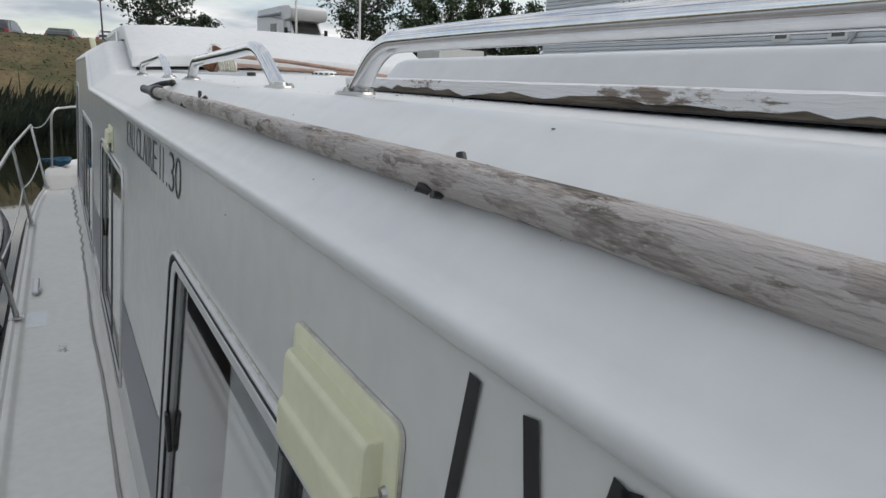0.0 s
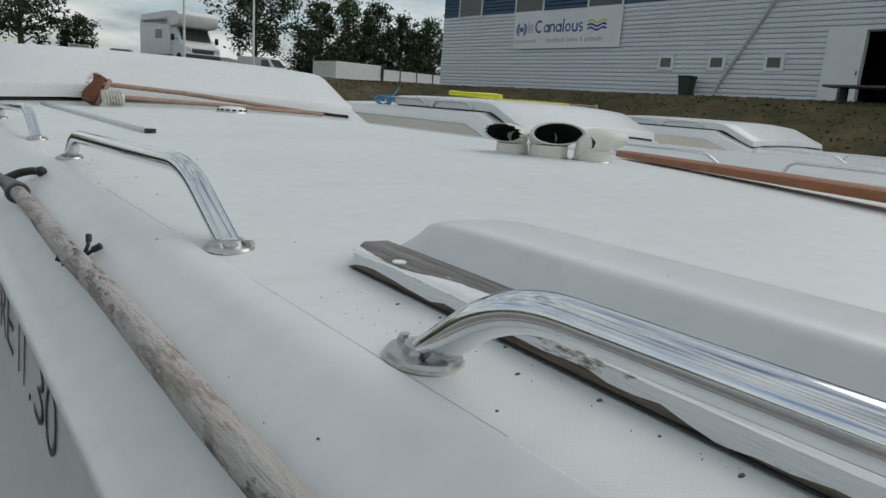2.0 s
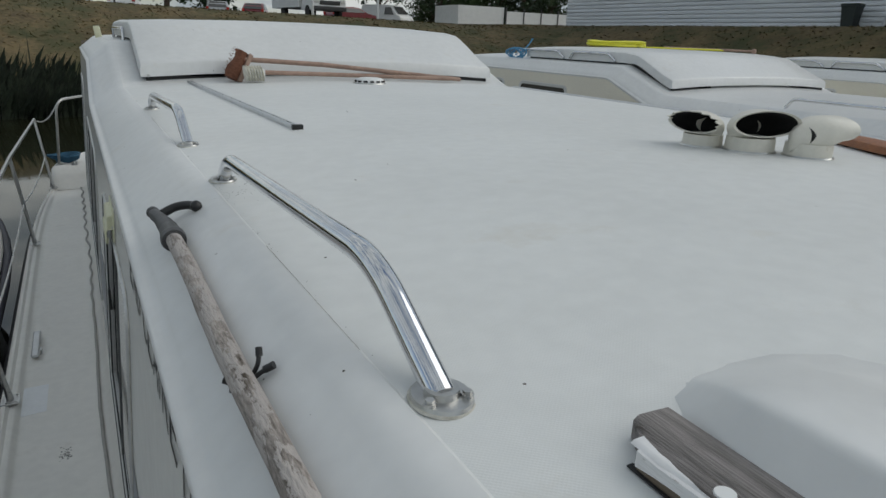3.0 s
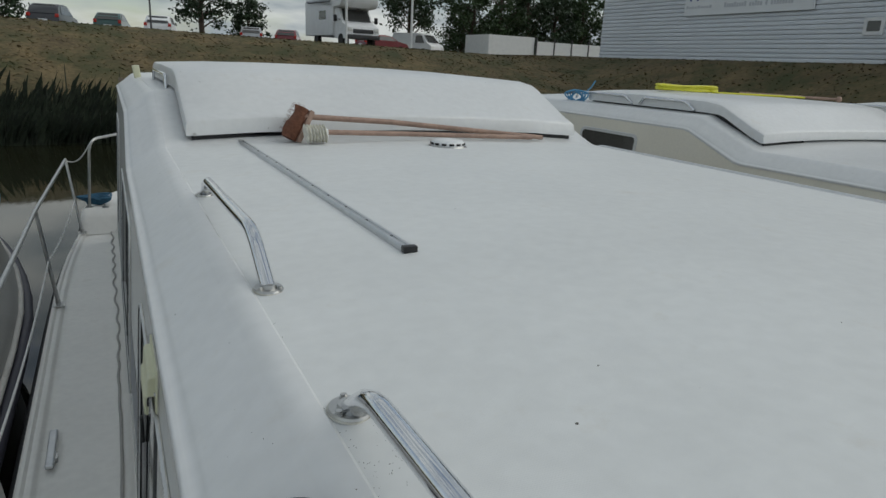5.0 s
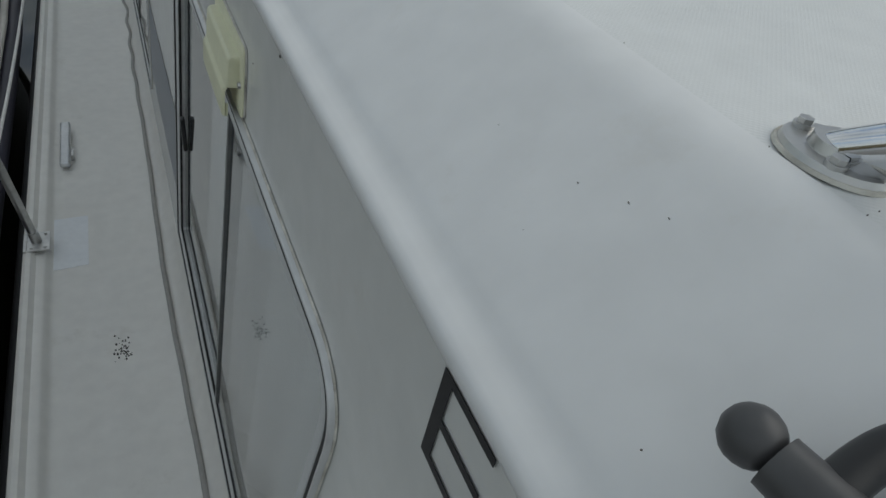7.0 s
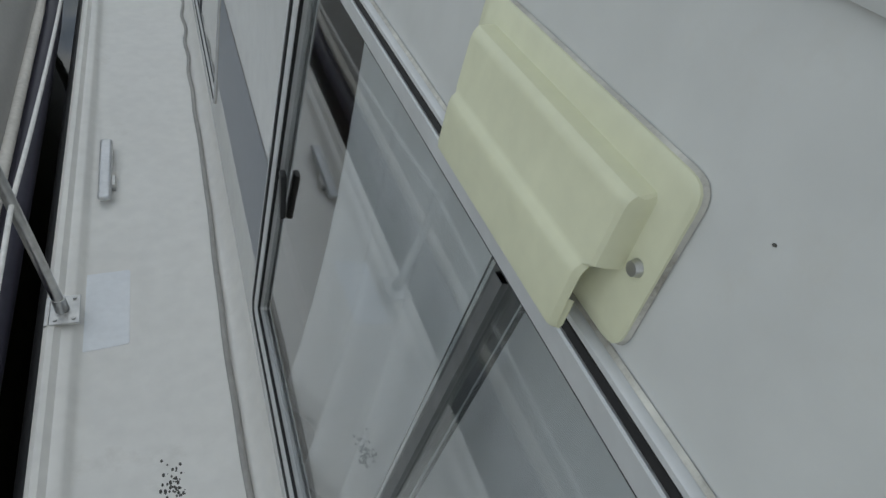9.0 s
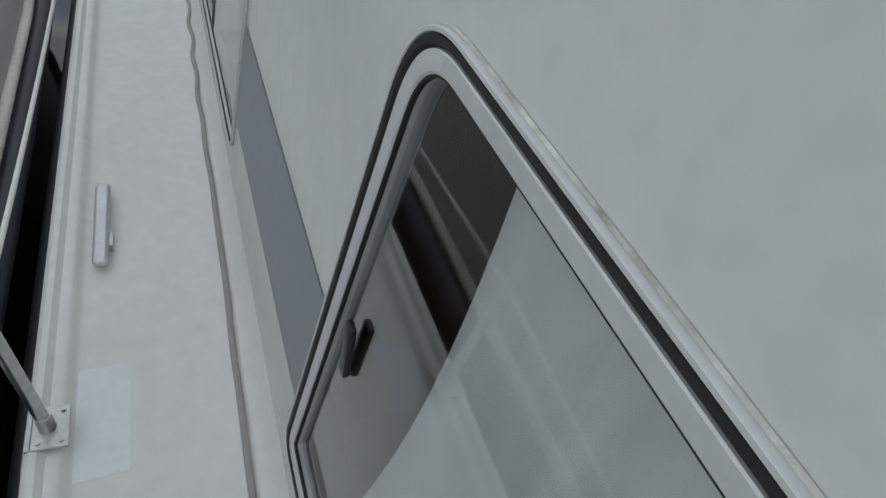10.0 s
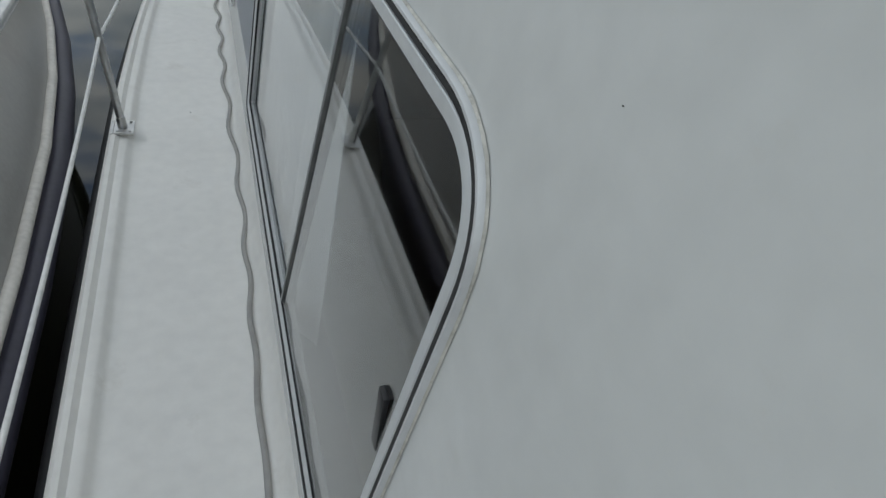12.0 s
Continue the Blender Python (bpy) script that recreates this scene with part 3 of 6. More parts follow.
def make_window(name, corners, radii, split, split_low, label):
    w = thing(name, (0, 0, 0), label, "window", kind="structure")

    def at(i):
        return rounded_loop(corners, radii, i * 0.86, 12)
    bm = bmesh.new()
    ring(bm, [(at(0.000), 0.001), (at(0.0008), 0.0065), (at(0.0025), 0.0085), (at(0.0065), 0.0085), (at(0.008), 0.006), (at(0.008), -0.03)])
    part("window_frame", bm, M_ALU_LIGHT, w, "weathered aluminium outer frame", 35)
    bm = bmesh.new()
    ring(bm, [(at(0.0072), 0.005), (at(0.009), 0.0080), (at(0.0165), 0.0072), (at(0.021), 0.001), (at(0.021), -0.02)])
    part("gasket", bm, M_RUBBER, w, "black rubber gasket", 35)
    bm = bmesh.new()
    ring(bm, [(at(0.0205), -0.002), (at(0.022), 0.0045), (at(0.024), 0.0055), (at(0.043), 0.0040), (at(0.0455), 0.002), (at(0.0455), -0.03)])
    part("inner_frame", bm, M_ALU_LIGHT, w, "pale aluminium sash frame", 35)
    bm = bmesh.new()
    ring(bm, [(at(0.0450), 0.0015), (at(0.0485), 0.0010), (at(0.0490), -0.004)])
    part("glazing_bead", bm, M_RUBBER, w, "thin black glazing bead", 35)
    # two sliding panes, one behind the other
    lp = at(0.044)
    for side, depth in ((0, -0.001), (1, -0.011)):
        bm = bmesh.new()
        fr, bk = [], []
        keep = []
        for p in lp:
            lim = lerp(split_low, split, (p[1] - 0.15) / 0.8)
            y = min(p[0], lim + 0.02) if side == 0 else max(p[0], lim - 0.02)
            keep.append((y, p[1]))
        clean = []
        for p in keep:
            if not clean or (abs(p[0] - clean[-1][0]) + abs(p[1] - clean[-1][1])) > 1e-4:
                clean.append(p)
        if abs(clean[0][0] - clean[-1][0]) + abs(clean[0][1] - clean[-1][1]) < 1e-4:
            clean.pop()
        f = [bm.verts.new(wall_point(y, z, depth)) for y, z in clean]
        g = [bm.verts.new(wall_point(y, z, depth - 0.005)) for y, z in clean]
        bm.faces.new(f)
        bm.faces.new(g[::-1])
        for i in range(len(f)):
            j = (i + 1) % len(f)
            bm.faces.new((f[i], g[i], g[j], f[j]))
        pane = part("pane", bm, M_GLASS, w, "clear sliding glass pane", 30)
        pane.visible_shadow = False
    z0, z1 = min(c[1] for c in corners) + 0.045, max(c[1] for c in corners) - 0.045
    bm = bmesh.new()
    for off, wid, outd in ((0.0, 0.0060, 0.003), (0.0115, 0.0035, -0.004)):
        rows = []
        for z in (z0, z1):
            sp = lerp(split_low, split, (z - 0.15) / 0.8) + off
            rows.append([wall_point(sp - wid, z, -0.026), wall_point(sp - wid, z, outd), wall_point(sp + wid, z, outd), wall_point(sp + wid, z, -0.026)])
        loft(bm, rows, closed=True)
    part("mullion", bm, M_MULLION, w, "dark meeting bars of the sliding panes", 30)
    # bedding of old sealant round the frame
    bm = bmesh.new()
    random.seed(5)
    a, b = at(0.0), at(0.0)
    o2 = rounded_loop(corners, radii, -0.0016, 12)
    rows = [[wall_point(p[0], p[1], 0.003) for p in a], [wall_point(p[0] + random.uniform(-.0012, .0012), p[1] + random.uniform(-.0012, .0012), 0.0008) for p in o2]]
    loft(bm, rows, closed=True)
    part("sealant", bm, M_SEAL, w, "cracked yellowed sealant bead", None)
    return w


for wname, split, low in (("window_1", -0.70, -0.61), ("window_2", 1.695, 1.80), ("window_3", 3.82, 4.06), ("window_4", 6.3, 6.4)):
    make_window(wname, *WINDOWS[wname], split, low, "aluminium framed sliding cabin window with black gasket")


def latch(y, z, out=-0.004):
    bm = bmesh.new()
    p = wall_point(y, z, out)
    box(bm, (p.x - 0.007, y - 0.010, z - 0.045), (p.x + 0.004, y + 0.012, z + 0.045), 0.004)
    return tagged(part("window_latch", bm, M_BLACK), "black plastic latch on the window edge", "latch", "window latches")


latch(2.352, 0.535)
latch(3.402, 0.585)
latch(0.10, 0.55)


def curtain(y0, y1, gap0, gap1, top, bottom):
    """Hanging net with soft folds and a slanting free edge."""
    bm = bmesh.new()
    rows = []
    for j in range(13):
        t = j / 12
        z = lerp(top, bottom, t)
        a, b = lerp(y0, gap0, t), lerp(y1, gap1, t) - 0.05 * math.sin(math.pi * t)
        rows.append([(wall_x(z) + 0.066 + 0.022 * math.sin(k * 0.62 + 1.3 * math.sin(t * 1.6 + k * 0.11)) * (0.55 + 0.45 * t), lerp(a, b, k / 70), z) for k in range(71)])
    loft(bm, rows)
    return tagged(part("curtain", bm, M_CURTAIN, smooth=80), "pale grey net curtain hanging behind the glass", "curtain", "cabin curtains")


curtain(1.08, 2.26, 1.16, 2.34, 1.06, 0.05)
curtain(-1.55, -0.20, -1.50, -0.02, 1.06, 0.05)
curtain(4.05, 5.0, 4.02, 5.05, 1.1, 0.05)
bm = bmesh.new()
box(bm, (0.25, 3.2, -0.6), (0.85, 5.2, 0.05), 0.05)
box(bm, (0.75, 3.2, 0.0), (0.95, 5.2, 0.45), 0.05)
tagged(part("bench_seat", bm, M_INTERIOR), "dark upholstered bench inside the cabin", "bench")
bm = bmesh.new()
box(bm, (0.0, 1.2, -0.6), (0.75, 2.5, 0.12), 0.04)
tagged(part("berth", bm, M_PINK), "berth with red and white bedding inside", "berth")


# ---- roof fittings ----
def handrail(y_near, y_top, y_far_top, y_far, label, vertical_far=True):
    h = thing("handrail", (0, (y_near + y_far) / 2, 1.28), label, "handrail", "roof handrails")
    inv = Matrix.Translation((0, -(y_near + y_far) / 2, -1.28))
    zr = 1.2815
    bm = bmesh.new()
    if vertical_far:
        pts = rounded_path([(0.0, y_near, zr), (0.0, y_near + 0.150, 1.362), (0.0, y_near + 0.40, 1.353), (0.0, y_far_top - 0.030, 1.337), (0, y_far, zr)], 0.06, 10)
    else:
        pts = rounded_path([(0.0, y_near, zr), (0.0, y_near - 0.085, 1.350), (0.0, y_near - 0.30, 1.352), (0.0, y_far_top, 1.352), (0, y_far, zr)], 0.085, 10)
    tube(bm, pts, 0.0142, 24)
    bm.transform(inv)
    part("tube", bm, M_STEEL, h, "polished stainless steel tube", 60)
    for y in (y_near, y_far):
        bm = bmesh.new()
        m = Matrix.Translation((0, y, zr + 0.001)) @ Matrix.Diagonal((0.0285, 0.034, 1, 1))
        bmesh.ops.create_cone(bm, cap_ends=True, segments=32, radius1=1, radius2=0.93, depth=0.006, matrix=m)
        cyl(bm, (0, y, zr), (0, y, zr + 0.010), 0.0178, 0.0155, 20)
        bm.transform(inv)
        fl = part("flange", bm, M_STEEL_DULL, h, "oval foot plate with weathered bolts", 40)
        for k in range(3):
            a = radians(90 + 120 * k)
            bm = bmesh.new()
            c = Vector((0.0215 * math.cos(a), y + 0.0255 * math.sin(a), zr + 0.0035))
            cyl(bm, c, c + Vector((0, 0, 0.003)), 0.0058, n=12)
            cyl(bm, c + Vector((0, 0, 0.003)), c + Vector((0, 0, 0.006)), 0.0045, n=6)
            bm.transform(inv)
            part("bolt", bm, M_STEEL_DULL, fl)
        bm = bmesh.new()
        m = Matrix.Translation((0, y, zr - 0.0005)) @ Matrix.Diagonal((0.0300, 0.0355, 1, 1))
        bmesh.ops.create_cone(bm, cap_ends=True, segments=32, radius1=1, radius2=0.97, depth=0.002, matrix=m)
        bm.transform(inv)
        part("bedding", bm, M_SEAL, h, "dirty sealant under the foot plate", 40)
    return h


handrail(0.008, 0.255, 0.942, 0.985, "polished steel grab rail bolted on the cabin roof")
handrail(1.47, 1.70, 2.365, 2.40, "polished steel grab rail bolted on the cabin roof")
handrail(-0.377, -0.52, -2.2, -2.33, "long polished steel grab rail bolted on the cabin roof", False)

# boat hook: weathered pole with dark plastic head
PX, PZ = -0.1375, 1.2345
hook = thing("boat_hook", (PX, -1.2, PZ), "weathered wooden boat hook with dark plastic head", "boat hook")
hook.rotation_euler = (0.0062, 0, 0)
inv = Matrix.Translation((-PX, 1.2, -PZ))
bm = bmesh.new()
random.seed(3)
pts, rad = [], []
for i in range(90):
    y = 0.70 - i * 0.045
    pts.append((PX + 0.0012 * math.sin(i * 0.5), y, PZ + 0.001 * math.sin(i * 0.37 + 1)))
    rad.append(0.0134 + 0.0010 * smoothstep(0.7, -1.2, y) + random.uniform(-0.0004, 0.0004))
tube(bm, pts, rad, 22)
bm.transform(inv)
part("pole", bm, M_POLE, hook, "cracked peeling wooden pole", 80)
bm = bmesh.new()
tube(bm, [(PX, 0.690, PZ), (PX, 0.700, PZ), (PX, 0.712, PZ), (PX, 0.714, PZ), (PX, 0.765, PZ), (PX - 0.006, 0.825, PZ + 0.002), (PX - 0.013, 0.864, PZ + 0.003)],
     [0.0195, 0.021, 0.0205, 0.0185, 0.0165, 0.0125, 0.011], 20)
ball(bm, (PX - 0.0145, 0.874, PZ + 0.004), 0.0118)
bm.transform(inv)
part("socket", bm, M_DARKGREY, hook, "dark grey tapered socket", 60)
bm = bmesh.new()
arm = [(PX - 0.011, 0.846, PZ + 0.002), (PX + 0.006, 0.850, PZ + 0.010), (PX + 0.024, 0.850, PZ + 0.018), (PX + 0.042, 0.838, PZ + 0.023), (PX + 0.054, 0.820, PZ + 0.024)]
tube(bm, rounded_path(arm, 0.02, 4), 0.0082, 14)
ball(bm, (PX + 0.0555, 0.8175, PZ + 0.024), 0.0108)
bm.transform(inv)
part("hook", bm, M_BLACK, hook, "black curved hook", 60)


def peg(y):
    """Black clip that holds the pole."""
    bm = bmesh.new()
    tube(bm, rounded_path([(-0.006, 0.0, -0.0135), (0.010, 0.006, -0.006), (0.0165, 0.008, 0.006), (0.019, 0.016, 0.016)], 0.006, 4), 0.0030, 8)
    cyl(bm, (0.0185, 0.013, 0.012), (0.020, 0.019, 0.021), 0.0046, n=10)
    tube(bm, rounded_path([(-0.002, -0.004, -0.0135), (0.014, -0.006, -0.002), (0.024, -0.010, 0.006)], 0.006, 4), 0.0032, 8)
    cyl(bm, (0.020, -0.008, 0.003), (0.030, -0.014, 0.010), 0.0052, n=10)
    cyl(bm, (-0.016, 0.006, -0.014), (-0.026, 0.012, -0.010), 0.0050, n=10)
    cyl(bm, (-0.014, -0.010, -0.016), (-0.023, -0.010, -0.014), 0.0038, n=10)
    tube(bm, [(-0.020, 0.008, -0.013), (-0.010, 0.003, -0.0145), (0.006, 0.0, -0.0135)], 0.0030, 8)
    for v in bm.verts:
        v.co += Vector((0, 0, 0.001))
    ob = tagged(part("pole_clip", bm, M_BLACK), "black plastic clip gripping the wooden pole", "clip", "pole clips")
    ob.location = (PX + 0.007, y, PZ + 0.011)
    ob.scale = (0.85, 0.85, 0.85)
    return ob


peg(0.190)
for y in (-0.885, -1.9):
    ob = peg(y)
    ob.location = (PX + 0.002, y, PZ + 0.0015)
    ob.scale = (0.86, 0.85, 0.72)

# weathered plank beside the sliding hatch
plank = thing("wooden_plank", (0.135, -1.3, 1.287), "weathered grey plank with flaking white paint on the roof", "plank")
plank.location = (0.081, -1.3, 1.2905)
plank.rotation_euler = (0, 0, -0.034)
inv = Matrix.Diagonal((1, 1, 0.78, 1)) @ Matrix.Translation((-0.135, 1.3, -1.287))
random.seed(11)


def plank_strip(z0, z1, inset, jag0, jag1):
    bm = bmesh.new()
    n = 120
    lo, hi, rows = [], [], []
    for i in range(n + 1):
        y = lerp(-0.142 - (0.010 if inset else 0), -2.6, i / n)
        a = 0.0065 * noise.noise((y * 9, z0 * 50, 1)) + 0.0045 * noise.noise((y * 37, z0 * 50, 4)) + 0.002 * noise.noise((y * 110, z0 * 50, 2))
        c = 0.004 * noise.noise((y * 9, z1 * 50, 7)) + 0.003 * noise.noise((y * 31, z1 * 50, 9))
        za, zb = z0 + a * jag0, z1 + c * jag1
        x = 0.088 + inset + 0.001 * noise.noise((y * 20, 3, 3))
        rows.append([(x + 0.003, y, za), (x, y, za + 0.001), (x, y, zb - 0.001), (x + 0.003, y, zb)])
    loft(bm, rows)
    bm.transform(inv)
    return bm


bm = bmesh.new()
n = 60
rows = []
for i in range(n + 1):
    y = lerp(-0.118, -2.6, i / n)
    cut = 0.024 * max(0.0, 1 - i * 1.0)
    x0 = 0.092
    top = 1.3075 + 0.0012 * noise.noise((y * 6, 2, 2))
    rows.append([(x0 + cut, y - (0.03 if i == 0 else 0) * 0, 1.284), (x0 + cut, y, top - 0.004), (x0 + cut + 0.004, y, top), (0.122, y, top + 0.001), (0.152, y, top), (0.157, y, top - 0.005), (0.157, y, 1.284)])
loft(bm, rows)
f0 = [v for v in bm.verts if abs(v.co.y + 0.118) < 1e-5]
bm.faces.new(sorted(f0, key=lambda v: math.atan2(v.co.z - 1.3, v.co.x - 0.14)))
bm.transform(inv)
part("board", bm, M_PLANK_TOP, plank, "grey cracked board", 40)
bm = bmesh.new()
rows = []
for i in range(241):
    y = lerp(-0.143, -2.6, i / 240)
    edge = 0.096 + 0.028 * smoothstep(-0.22, -0.40, y) + 0.026 * noise.noise((y * 5.5, 1, 5)) + 0.010 * noise.noise((y * 19, 3, 2)) + 0.005 * noise.noise((y * 60, 3, 2))
    edge = min(0.150, max(0.0925, edge))
    rows.append([(0.0905, y, 1.3055), (0.0935, y, 1.3084), ((0.0935 + edge) / 2, y, 1.3089), (edge, y, 1.3090), (edge + 0.0008, y, 1.3078)])
loft(bm, rows)
bm.transform(inv)
part("paint_patch", bm, M_PAINTSKIN, plank, "ragged white paint left on the top", 50)
part("paint_layer", plank_strip(1.2895, 1.3072, 0.0005, 1.6, 0.5), M_PLANK_PAINT, plank, "peeling white paint skin", 50)
part("bare_edge", plank_strip(1.2830, 1.2960, 0.0025, 0.0, 0.3), M_PLANK_RAW, plank, "bare brown wood edge", 50)
bm = bmesh.new()
box(bm, (0.0875, -2.6, 1.2822), (0.094, -0.145, 1.2842), 0.0006)
bm.transform(inv)
part("bedding", bm, M_RUBBER, plank, "blackened sealant under the plank", 40)
bm = bmesh.new()
cyl(bm, (0.106, -0.215, 1.306), (0.106, -0.215, 1.3095), 0.0080, 0.0072, 20)
bm.transform(inv)
part("screw_plug", bm, M_WHITE, plank, "white painted screw plug", 40)

# raised sliding-hatch moulding
bm = bmesh.new()
rows = []
for y, zt, xo in ((-0.055, -0.002, 0.070), (-0.085, 0.012, 0.052), (-0.115, 0.028, 0.034), (-0.150, 0.044, 0.015), (-0.175, 0.051, 0.006), (-0.21, 0.055, 0.001), (-0.26, 0.056, 0.0), (-1.2, 0.060, 0), (-2.2, 0.064, 0), (-3.4, 0.064, 0)):
    xo -= 0.042
    h = [(0.160 + xo, 1.283), (0.162 + xo, 1.2855), (0.195 + xo, 1.284 + zt * 0.90), (0.197 + xo, 1.2845 + zt * 0.94), (0.200 + xo, 1.285 + zt * 0.975), (0.204 + xo, 1.2855 + zt * 0.995), (0.209 + xo, 1.286 + zt), (0.219 + xo, 1.2865 + zt), (0.228 + xo, 1.2868 + zt * 0.99), (0.262, 1.290 + zt * 0.88), (0.315, 1.294 + zt * 0.50), (0.38, 1.2980 + zt * 0.14), (0.46, 1.2990), (MID, 1.300)]
    rows.append([(x, y, z) for x, z in h] + [(2 * MID - x, y, z) for x, z in h[-2::-1]])
loft(bm, rows)
tagged(part("hatch_moulding", bm, M_GEL, smooth=35), "raised white moulding of the aft sliding hatch", "hatch moulding", kind="structure")


def hatch_mesh():
    """Wheelhouse sliding roof: a shallow box with a low upright skirt and a sloped back."""
    bm = bmesh.new()
    rows = []
    for y, zs, zt in ((3.56, 1.328, 1.328), (3.561, 1.328, 1.334), (3.567, 1.328, 1.394), (3.573, 1.328, 1.402), (3.588, 1.328, 1.409), (3.70, 1.368, 1.452), (3.9, 1.46, 1.545), (3.99, 1.50, 1.585), (4.05, 1.515, 1.604),
                      (4.2, 1.52, 1.622), (5.0, 1.52, 1.630), (5.7, 1.52, 1.622), (5.79, 1.52, 1.610), (5.80, 1.52, 1.52)):
        cam_ = 0.03
        h = [(0.064, zs), (0.063, lerp(zs, zt, 0.72)), (0.068, lerp(zs, zt, 0.9)), (0.082, zt), (0.4, zt + cam_ * 0.6), (0.8, zt + cam_ * 0.92), (MID, zt + cam_)]
        rows.append([(x, y, z) for x, z in h] + [(2 * MID - x, y, z) for x, z in h[-2::-1]])
    loft(bm, rows)
    return bm


# Black box under the skirt that stands in for the shade there.
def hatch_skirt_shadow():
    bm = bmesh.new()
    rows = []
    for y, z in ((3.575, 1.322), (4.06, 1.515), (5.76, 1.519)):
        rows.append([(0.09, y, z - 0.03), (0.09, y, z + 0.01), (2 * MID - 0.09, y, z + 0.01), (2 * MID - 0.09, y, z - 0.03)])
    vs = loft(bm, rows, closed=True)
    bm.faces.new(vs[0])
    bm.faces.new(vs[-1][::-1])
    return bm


slide = thing("sliding_roof", (MID, 4.6, 1.31), "white moulded sliding roof over the wheelhouse, closed", "sliding roof")
bm = hatch_mesh()
bm.transform(Matrix.Translation((-MID, -4.6, -1.31)))
part("cover", bm, M_GEL, slide, "", 35)
# Shade below the cover, drawn as a box in the black rubber material.
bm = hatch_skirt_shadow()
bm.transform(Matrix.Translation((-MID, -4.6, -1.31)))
part("skirt_shade", bm, M_RUBBER, slide, "black filler drawn as shade in the gap below", 40)
bm = bmesh.new()
tube(bm, rounded_path([(0.045, 4.35, 1.50), (0.045, 4.36, 1.575), (0.045, 5.4, 1.575), (0.045, 5.42, 1.50)], 0.03, 6), 0.009, 12)
bm.transform(Matrix.Translation((-MID, -4.6, -1.31)))
part("rail", bm, M_STEEL, slide, "thin steel side rail", 60)
bm = bmesh.new()
cyl(bm, (0.10, 3.561, 1.335), (0.10, 3.555, 1.335), 0.008, n=14)
bm.transform(Matrix.Translation((-MID, -4.6, -1.31)))
part("stud", bm, M_STEEL_DULL, slide)

# track rail on the roof
track = thing("track_rail", (0.312, 2.55, 1.29), "grey aluminium sliding track with screw holes and end cap", "track rail")
inv = Matrix.Translation((-0.312, -2.55, -1.29))
bm = bmesh.new()
prof = [(-0.015, 0.0), (-0.015, 0.008), (-0.011, 0.013), (-0.004, 0.013), (-0.003, 0.010), (0.003, 0.010), (0.004, 0.013), (0.011, 0.013), (0.015, 0.008), (0.015, 0.0)]
vs = loft(bm, [[(0.333 + x - 0.025 * t, 1.575 + 1.99 * t, 1.3000 - 0.0015 * t + z) for x, z in prof] for t in (0, 0.5, 1)], closed=True)
bm.faces.new(vs[0])
bm.transform(inv)
part("track", bm, M_ALU, track, "", 40)
bm = bmesh.new()
box(bm, (0.316, 1.557, 1.2995), (0.350, 1.577, 1.316), 0.003)
bm.transform(inv)
part("end_cap", bm, M_BLACK, track, "black plastic end cap", 40)
for k in range(12):
    bm = bmesh.new()
    t = (k + 0.6) / 12
    c = Vector((0.333 - 0.025 * t, 1.575 + 1.99 * t, 1.3100 - 0.0015 * t))
    cyl(bm, c, c + Vector((0, 0, 0.0022)), 0.0042, n=10)
    bm.transform(inv)
    part("screw", bm, M_DARKGREY, track)

# dome ventilator
dome = thing("dome_vent", (1.236, 3.18, 1.3215), "white slotted dome ventilator on the roof", "roof vent")
bm = bmesh.new()
cyl(bm, (0, 0, 0), (0, 0, 0.006), 0.095, 0.092, 40)
part("base_ring", bm, M_STEEL_DULL, dome, "thin metal base ring", 40)
bm = bmesh.new()
loft(bm, [[(r * math.cos(a), r * math.sin(a), z) for a in (2 * math.pi * k / 40 for k in range(40))] for r, z in ((0.085, 0.005), (0.080, 0.022), (0.072, 0.030), (0.05, 0.034), (0.002, 0.036))], closed=True)
part("cap", bm, M_WHITE, dome, "white dome", 50)
for k in range(14):
    bm = bmesh.new()
    a = 2 * math.pi * k / 14
    m = Matrix.Rotation(a, 4, "Z") @ Matrix.Translation((0.0832, 0, 0.0145))
    box(bm, (-0.002, -0.012, -0.005), (0.003, 0.012, 0.005), 0.002, m)
    part("slot", bm, M_DARKIN, dome)


